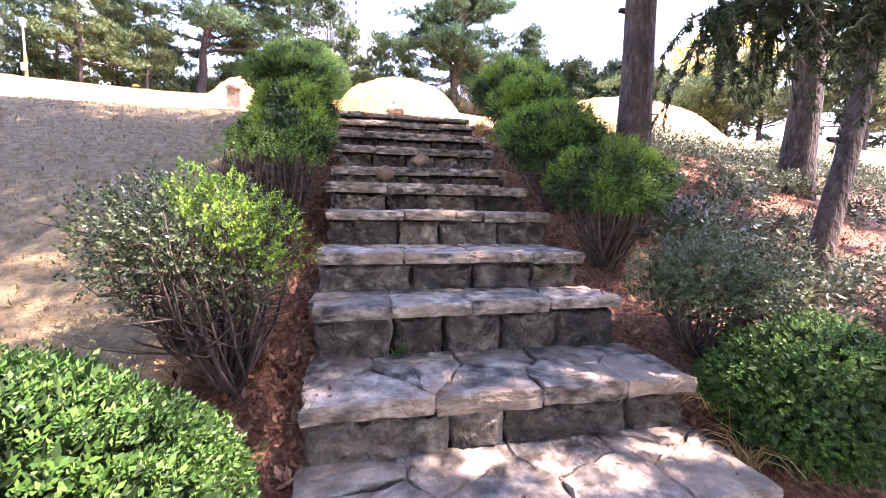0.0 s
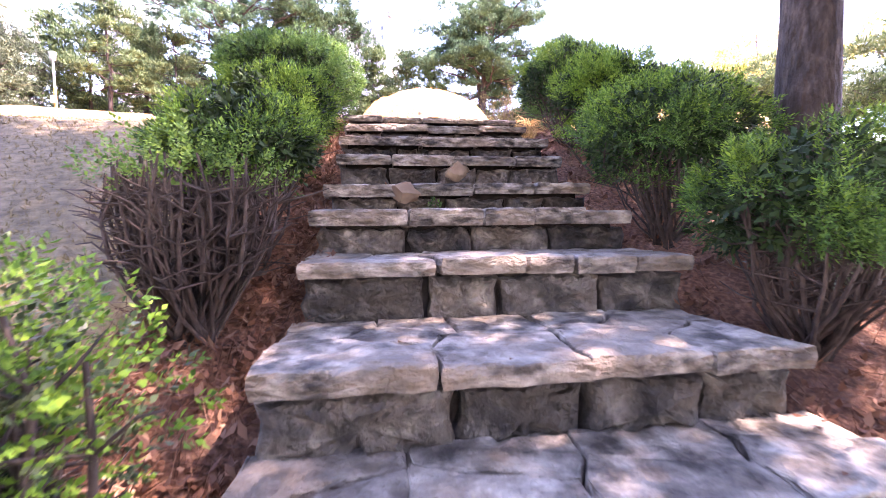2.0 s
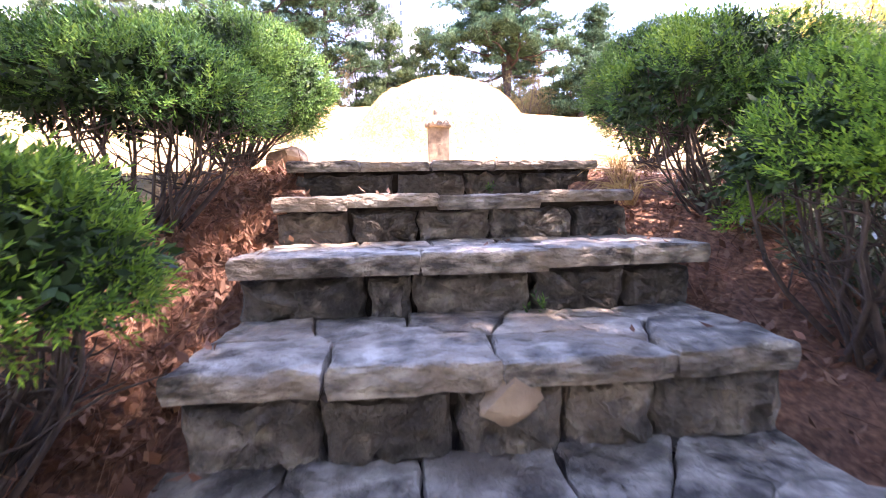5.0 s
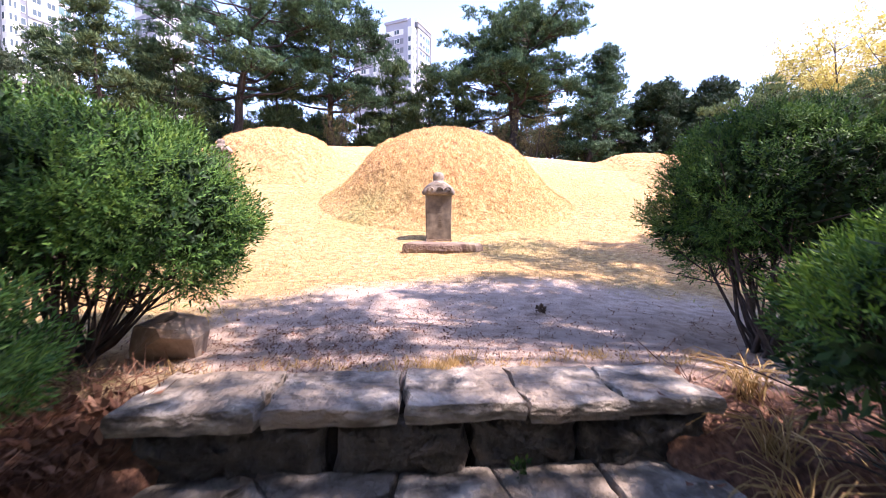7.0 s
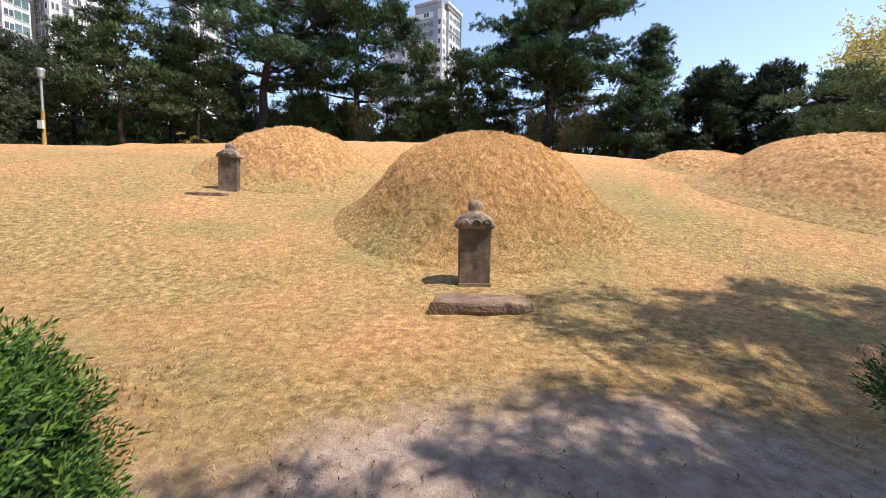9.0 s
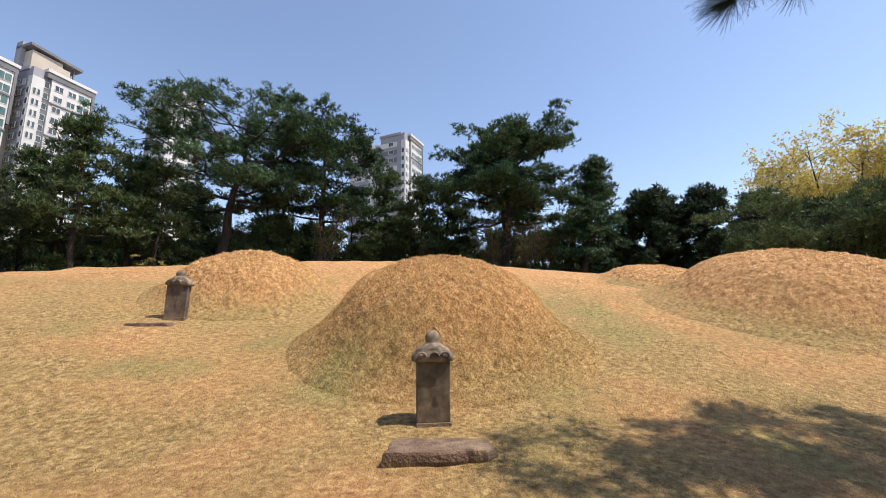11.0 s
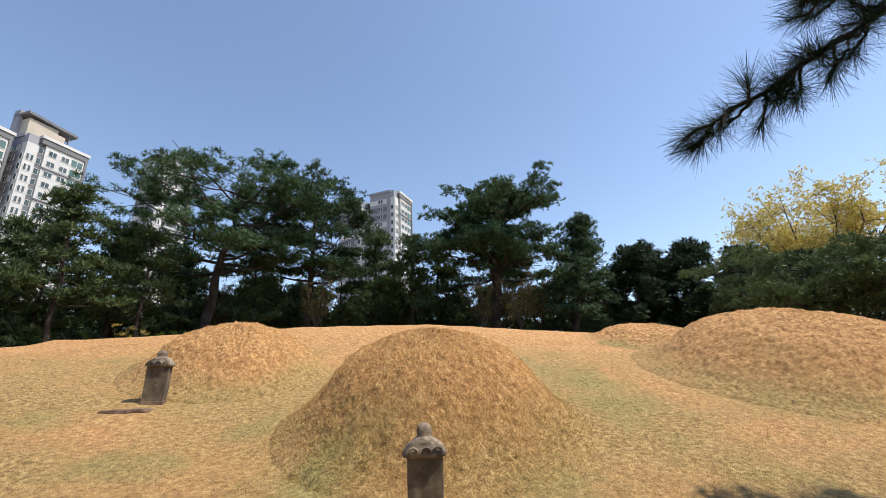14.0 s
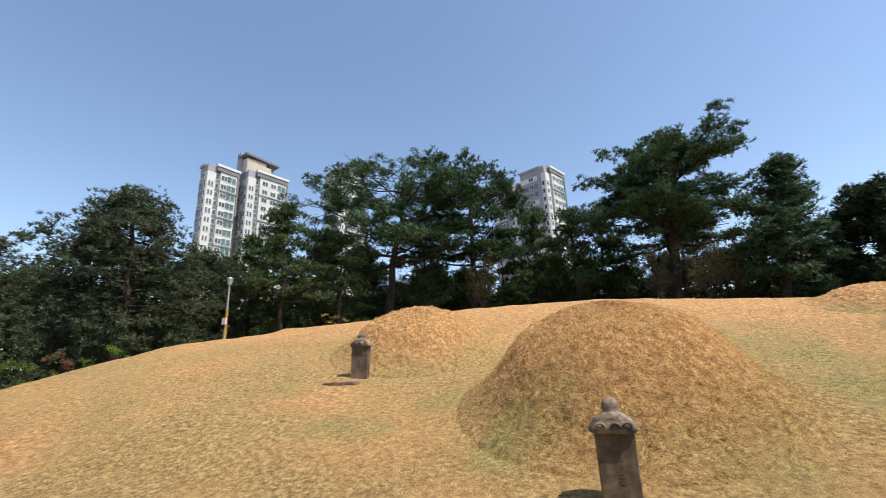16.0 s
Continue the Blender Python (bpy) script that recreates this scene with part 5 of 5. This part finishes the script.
# a fallen pine cone on the soil
rc = np.random.RandomState(150)
k = np.arange(46)
v, q = scatter(leafy(1, 0.03, 0.026, 0.0, 0.9, rc), np.stack([np.cos(k * 2.4) * 0.012 * np.sin(0.3 + k / 46 * 2.6), np.sin(k * 2.4) * 0.012 * np.sin(0.3 + k / 46 * 2.6), k / 46 * 0.07 - 0.02], -1),
               np.stack([np.cos(k * 2.4), np.sin(k * 2.4), np.full(46, 0.6)], -1), np.sin(0.35 + k / 46 * 2.5) + 0.2, rc)
thing("pine_cone", "open brown pine cone on the bare soil", "pine cone", at=pose(0.95, 8.7, float(rough_height(0.95, 8.7)[0]) + 0.035, 80, 0, 40), data=quick_mesh("pine_cone", v, q, CONE))


# ---- lamp post ----
lx, ly = -16.3, 25.6
lamp = thing("lamp_post", "grey park lamp post with a yellow lower shaft", "lamp post", at=Matrix.Translation((lx, ly, float(height(lx, ly)) - 0.1)))
v, q = tube([(0, 0, 0), (0, 0, 0.06), (0, 0, 0.1), (0, 0, 2.0)], [0.11, 0.11, 0.075, 0.07], 14)
part("lower_shaft", quick_mesh("lower_shaft", v, q, POSTY, True), lamp, "yellow painted lower shaft")
v, q = tube([(0, 0, 2.0), (0, 0, 3.35)], [0.055, 0.045], 14)
part("upper_shaft", quick_mesh("upper_shaft", v, q, POSTG, True), lamp)
v, q = tube([(0, 0, 3.3), (0, 0, 3.36), (0, 0, 3.42), (0, 0, 3.62), (0, 0, 3.7), (0, 0, 3.74)], [0.05, 0.13, 0.12, 0.15, 0.17, 0.02], 16)
part("lantern", quick_mesh("lantern", v, q, POSTG, True), lamp, "grey lantern head")
bm = bevel_box(0.22, 0.1, 0.34, 0.01)
part("switch_box", bm_mesh("switch_box", bm, CONCRETE), lamp, "pale switch box on the shaft", pose(0, -0.12, 1.25))


# ---- apartment towers ----
def sash(wide, tall, mullions):
    """The frame round a window and the bars between its panes."""
    w, h = wide / 2, tall / 2
    bars = [(-w - 0.1, w + 0.1, -0.12, 0.12, h, h + 0.12), (-w - 0.1, w + 0.1, -0.12, 0.12, -h - 0.12, -h), (-w - 0.1, -w, -0.12, 0.12, -h, h), (w, w + 0.1, -0.12, 0.12, -h, h)]
    bars += [(-w + wide * (k + 1) / (mullions + 1) - 0.06, -w + wide * (k + 1) / (mullions + 1) + 0.06, -0.12, 0.12, -h, h) for k in range(mullions)]
    return bm_mesh("window_frame", slab_bm(bars), CONCRETE)


PANES = {}
for kind_of, wide, tall, mullions, glass in (("slit", 0.5, 1.5, 0, GLASS), ("pair", 1.7, 1.35, 1, GLASS), ("balcony", 2.7, 1.9, 1, TINTED), ("strip", 0.9, 1.5, 0, GLASS)):
    PANES[kind_of] = (bm_mesh("window", slab_bm([(-wide / 2, wide / 2, -0.08, 0.08, -tall / 2, tall / 2)]), glass), sash(wide, tall, mullions))


def tower(label, corner, u, right_len, left_len, top, rows, cols, crown=True):
    """An apartment block: its near corner, the way along its two faces that show, storeys of windows."""
    u = Vector((u[0], u[1], 0)).normalized()
    v = Vector((-u.y, u.x, 0))
    ob = thing("apartment_building", label, "building", at=Matrix.Translation((corner[0], corner[1], 0)), group="apartment towers")
    turn = Matrix(((u.x, v.x, 0, 0), (u.y, v.y, 0, 0), (0, 0, 1, 0), (0, 0, 0, 1)))

    def box(name, a0, a1, b0, b1, z0, z1, mat, label=""):
        return part(name, bm_mesh(name, slab_bm([(a0, a1, b0, b1, z0, z1)], turn), mat), ob, label)

    def window(kind_of, a, b, z, rot=0):
        pane, bars = PANES[kind_of]
        w = part("window", pane, ob, at=turn @ pose(a, b, z, 0, 0, rot))
        part("window_frame", bars, w)

    box("wall", 0, right_len, 0, left_len, -2, top, LILACSHADE, "side walls, shade put in as grey-lilac")
    box("corner_wall", -0.2, 2.3, -0.5, 1.2, -2, top - 2.6, CONCRETE, "white projecting corner bay")
    box("recess_wall", 2.3, 3.7, -0.12, 0, -2, top - 1.2, GREYWALL, "dark grey recessed strip")
    box("front_wall", 3.7, right_len - 0.4, -0.7, 0, -2, top - 1.7, CONCRETE, "white front bay")
    box("roof_edge", 2.5, right_len + 0.3, -1.0, 0.4, top - 1.7, top - 0.3, GREYWALL, "dark grey band under the roof")
    box("parapet", 2.3, right_len + 0.5, -1.2, 0.6, top - 0.3, top + 0.5, CONCRETE)
    box("parapet", -0.3, 0.4, 1.2, left_len + 0.3, top - 0.6, top + 0.3, LILACSHADE)
    box("edge_wall", right_len - 0.4, right_len + 0.2, -1.0, 0.4, top - 15.0, top - 1.7, GREYWALL, "dark grey upright edge")
    box("end_wing", right_len + 0.2, right_len + 2.0, 2.0, left_len * 0.8, -2, top - 3.4, BEIGEWALL, "narrow set-back end wing")
    if crown:
        box("roof_house", 0.3, right_len * 0.52, left_len * 0.3, left_len * 0.9, top, top + 5.2, BEIGEWALL, "beige roof house")
        box("roof_tower", right_len * 0.52, right_len * 0.66, left_len * 0.3, left_len * 0.7, top, top + 4.0, BEIGEWALL)
        bm = slab_bm([(-0.5, right_len * 0.85, left_len * 0.2, left_len, 0, 0.7)])
        for w in bm.verts:
            w.co.z += top + 6.0 - 0.9 * (w.co.x + 0.5) / right_len
        bmesh.ops.transform(bm, matrix=turn, verts=bm.verts)
        part("roof_canopy", bm_mesh("roof_canopy", bm, GREYWALL), ob, "dark grey slanting roof canopy")
        box("roof_fin", -0.5, 0.3, left_len * 0.7, left_len, top, top + 7.8, LILACSHADE, "grey upright roof fin")
        box("post", right_len * 0.72, right_len * 0.74, left_len * 0.3, left_len * 0.36, top, top + 5.3, GREYWALL)
    span = right_len - 4.1
    for r in range(rows):
        z = top - 3.6 - 2.9 * r
        if r:
            window("slit", 0.5, -0.5, z)
            window("slit", 1.4, -0.5, z)
            window("strip", -0.2, 0.5, z, 90)
        window("strip", 3.0, -0.12, z)
        for c in range(cols):
            window("pair", 3.9 + (span - 3.3) * (c + 0.5) / cols, -0.7, z)
        window("balcony", right_len - 2.1, -0.7, z)
        box("window_band", -0.06, 0.0, left_len * 0.30, left_len * 0.98, z - 1.0, z + 0.75, GREYWALL if r % 3 else CONCRETE)
        window("pair", -0.08, left_len * 0.55, z, 90)
        if r % 3 == 1:
            box("balcony_band", 3.7, right_len * 0.98, -1.0, -0.7, z - 1.75, z - 1.35, GREYWALL)
    return ob


U = (0.40, 0.92)
tower("white and grey apartment tower with a dark roof canopy", (-89.6, 112.2), U, 13.3, 7.5, 69.8, 13, 2)
tower("white apartment tower beside its twin", (-96.6, 103.1), (0.33, 0.94), 9.3, 4.3, 68.8, 13, 1, crown=False)
tower("white apartment tower seen over the pines", (-72.2, 139.6), (0.52, 0.85), 10.5, 11.0, 80.8, 11, 2, crown=False)
tower("white and grey apartment tower between the pine crowns", (2.1, 144.7), (0.5, 0.87), 12.2, 9.6, 71.3, 10, 2, crown=False)
tower("lower white apartment wing between the pine crowns", (-9.3, 149.2), (0.5, 0.87), 9.0, 9.0, 68.6, 10, 1, crown=False)
